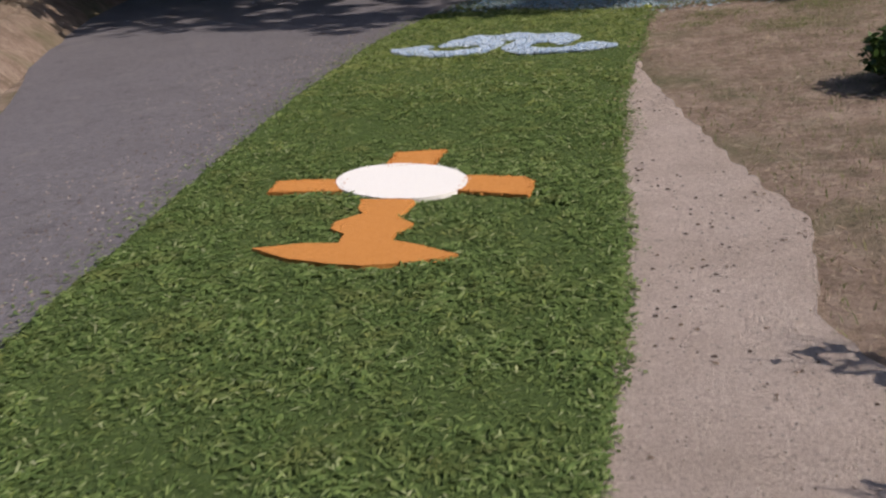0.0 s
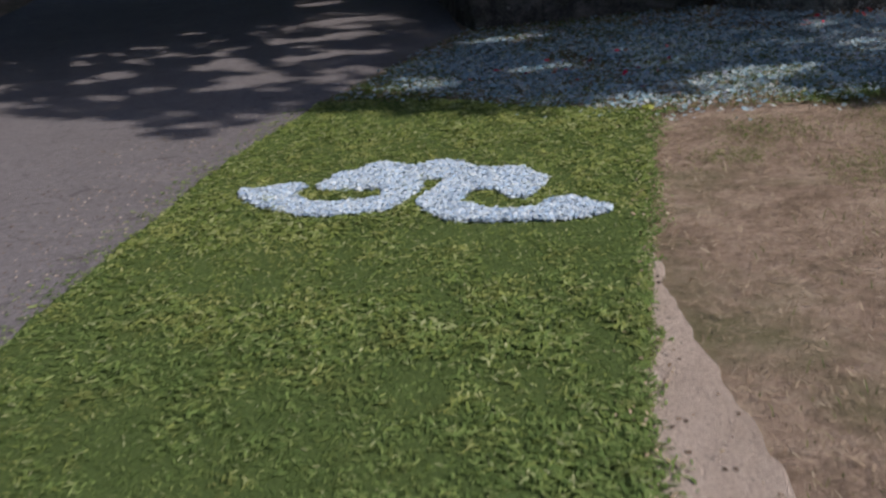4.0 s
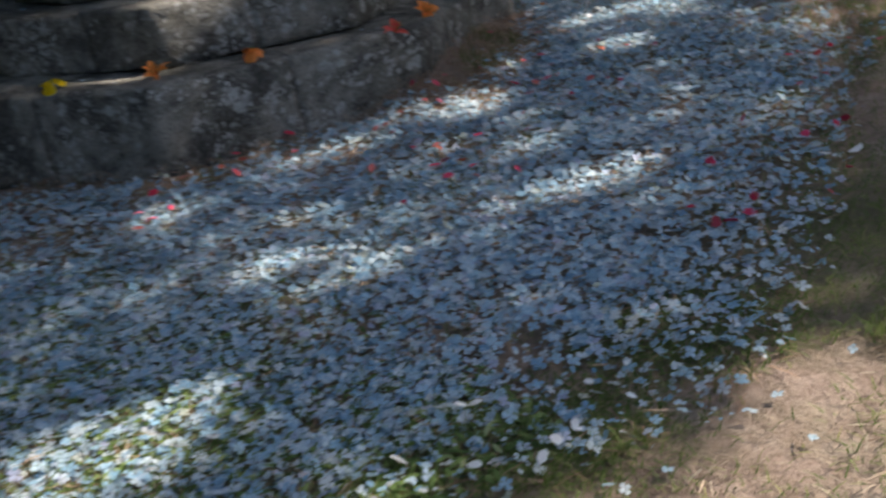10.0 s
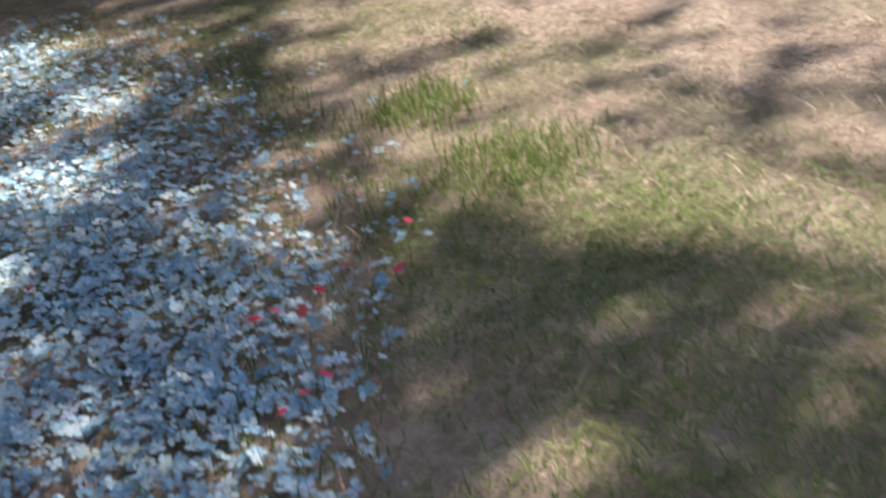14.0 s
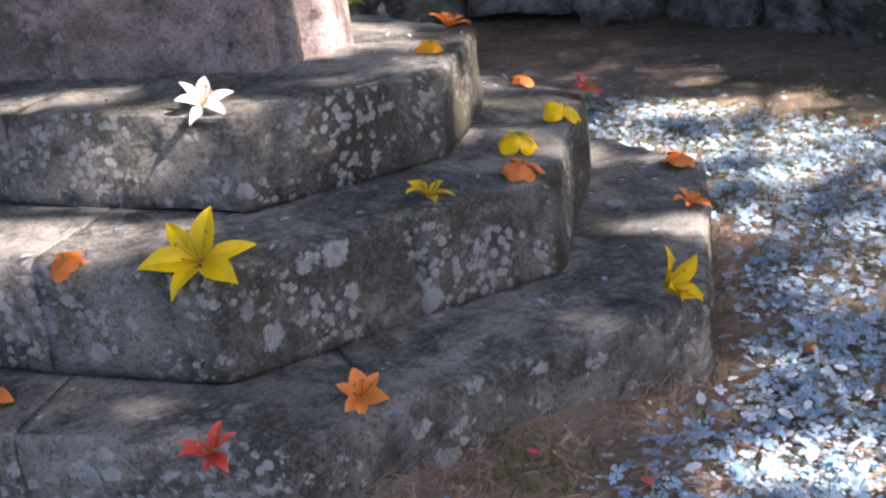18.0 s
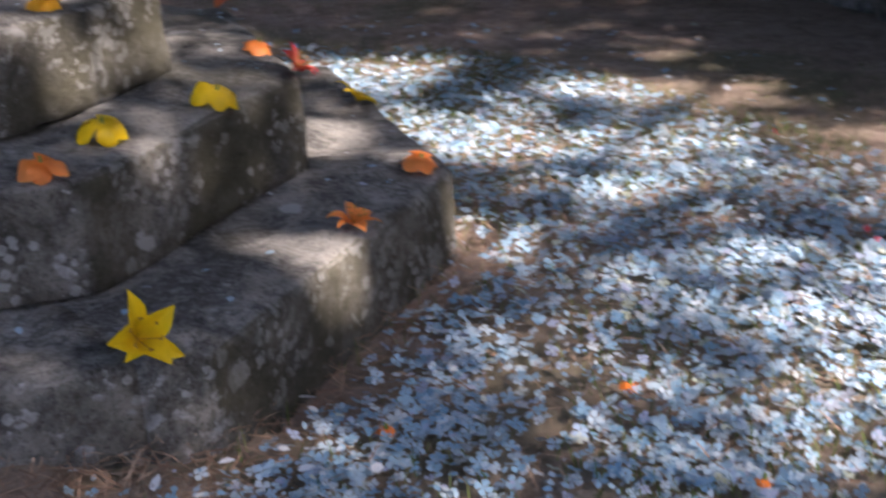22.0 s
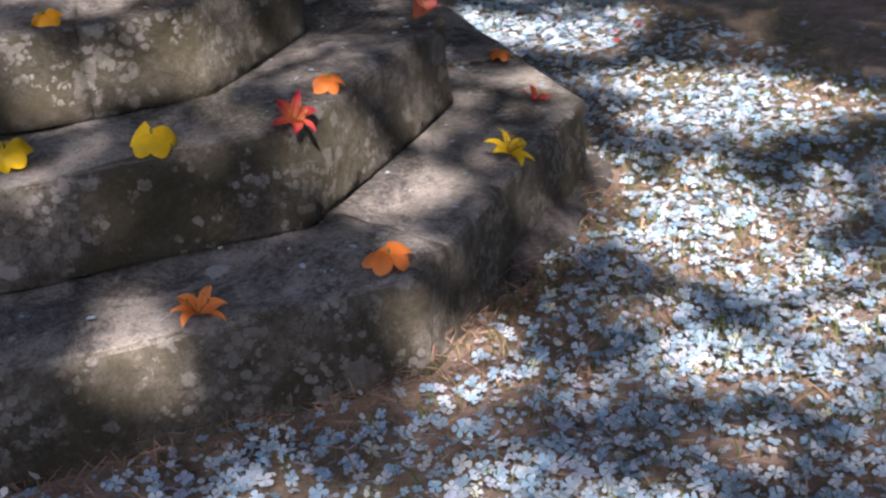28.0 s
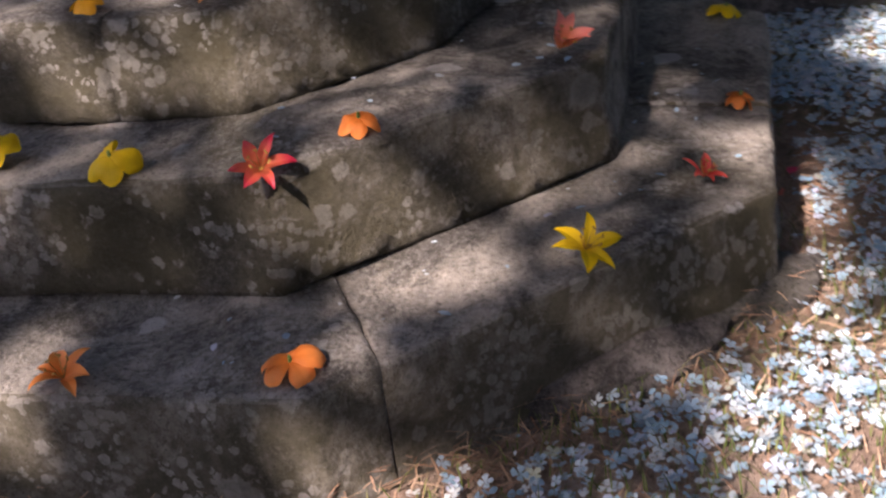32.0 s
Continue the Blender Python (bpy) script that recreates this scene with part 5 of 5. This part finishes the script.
sand_bits = tagged(new("gravel_bits"), "dark crumbs and small pebbles on the sandy strip", "gravel", kind="stuff")
tagged(soup("bits", v, f, M_CRUMB, sand_bits), kind="stuff")
v, f = spread(peb * (1, 1, 0.8), pt, x2, y2, 0.007 + 0 * x2, rng.uniform(0.009, 0.028, len(x2)), 0.2)
tagged(soup("clods", v, f, M_CLOD, sand_bits), kind="stuff")
# grit and clippings strewn on the path beside the carpet
edge = np.array(ASPHALT_EDGE)
y = rng.uniform(1.5, 11.0, 2600)
x = np.interp(y, edge[:, 1], edge[:, 0]) - np.abs(rng.normal(0, 0.09, len(y)))
v, f = spread(*clip_leaf(), x[:1700], y[:1700], 0.012 + 0 * x[:1700], rng.uniform(0.015, 0.035, 1700), 0.2)
tagged(soup("strewn_clippings", v, f, M_CLIP, carpet), kind="stuff")
x = x - np.abs(rng.normal(0, 0.5, len(y)))
keep = x > -2.7
v, f = spread(peb, pt, x[keep], y[keep], 0.006 + 0 * x[keep], rng.uniform(0.006, 0.016, keep.sum()), 0.2)
tagged(soup("grit", v, f, M_CRUMB, sand_bits), kind="stuff")
# pale petals and pebbles strewn on the stones
x, y = scatter(octagon(1.38), 260)
r = np.array([Vector((a - CENTRE.x, b - CENTRE.y)).length for a, b in zip(x, y)])
z = np.where(inside(STEP_3, x, y), Z3, np.where(inside(STEP_2, x, y), Z2, Z1)) + lean(x, y) + 0.012
ok = ~inside([tuple(ped_o + ped_u * u + ped_v * w) for u, w in ((-0.1, -0.02), (-0.1, 0.75), (0.85, 0.75), (0.85, -0.02))], x, y)
bit, bit_t = petal_bit()
v, f = spread(bit, bit_t, x[ok], y[ok], z[ok], rng.uniform(0.008, 0.026, ok.sum()), 0.2)
tagged(soup("petals_on_stone", v, f, M_PETALS, ring), kind="stuff")
# two pale scraps of petal on the trodden grass
for tip, ring_of in (("white", [(0, 0), (0.03, 0.006), (0.022, 0.03), (0.008, 0.032)]), ("lilac", [(0, 0), (0.025, -0.014), (0.052, -0.012), (0.07, 0.006), (0.05, 0.012), (0.02, 0.01)])):
    bm = bmesh.new()
    base_x, base_y = (4.425, 10.315) if tip == "white" else (4.462, 10.27)
    low = [bm.verts.new((base_x + u, base_y + w, 0.022 + 0.2 * abs(u - 0.03))) for u, w in ring_of]
    face_up = bm.faces.new(low)
    ext = bmesh.ops.extrude_face_region(bm, geom=[face_up])
    bmesh.ops.translate(bm, verts=[e for e in ext["geom"] if isinstance(e, bmesh.types.BMVert)], vec=(0, 0, 0.0015))
    bmesh.ops.recalc_face_normals(bm, faces=bm.faces)
    tagged(part("fallen_petal", bm, M_BIGPET), "curled %s petal fallen on the trodden grass" % tip, "petal")
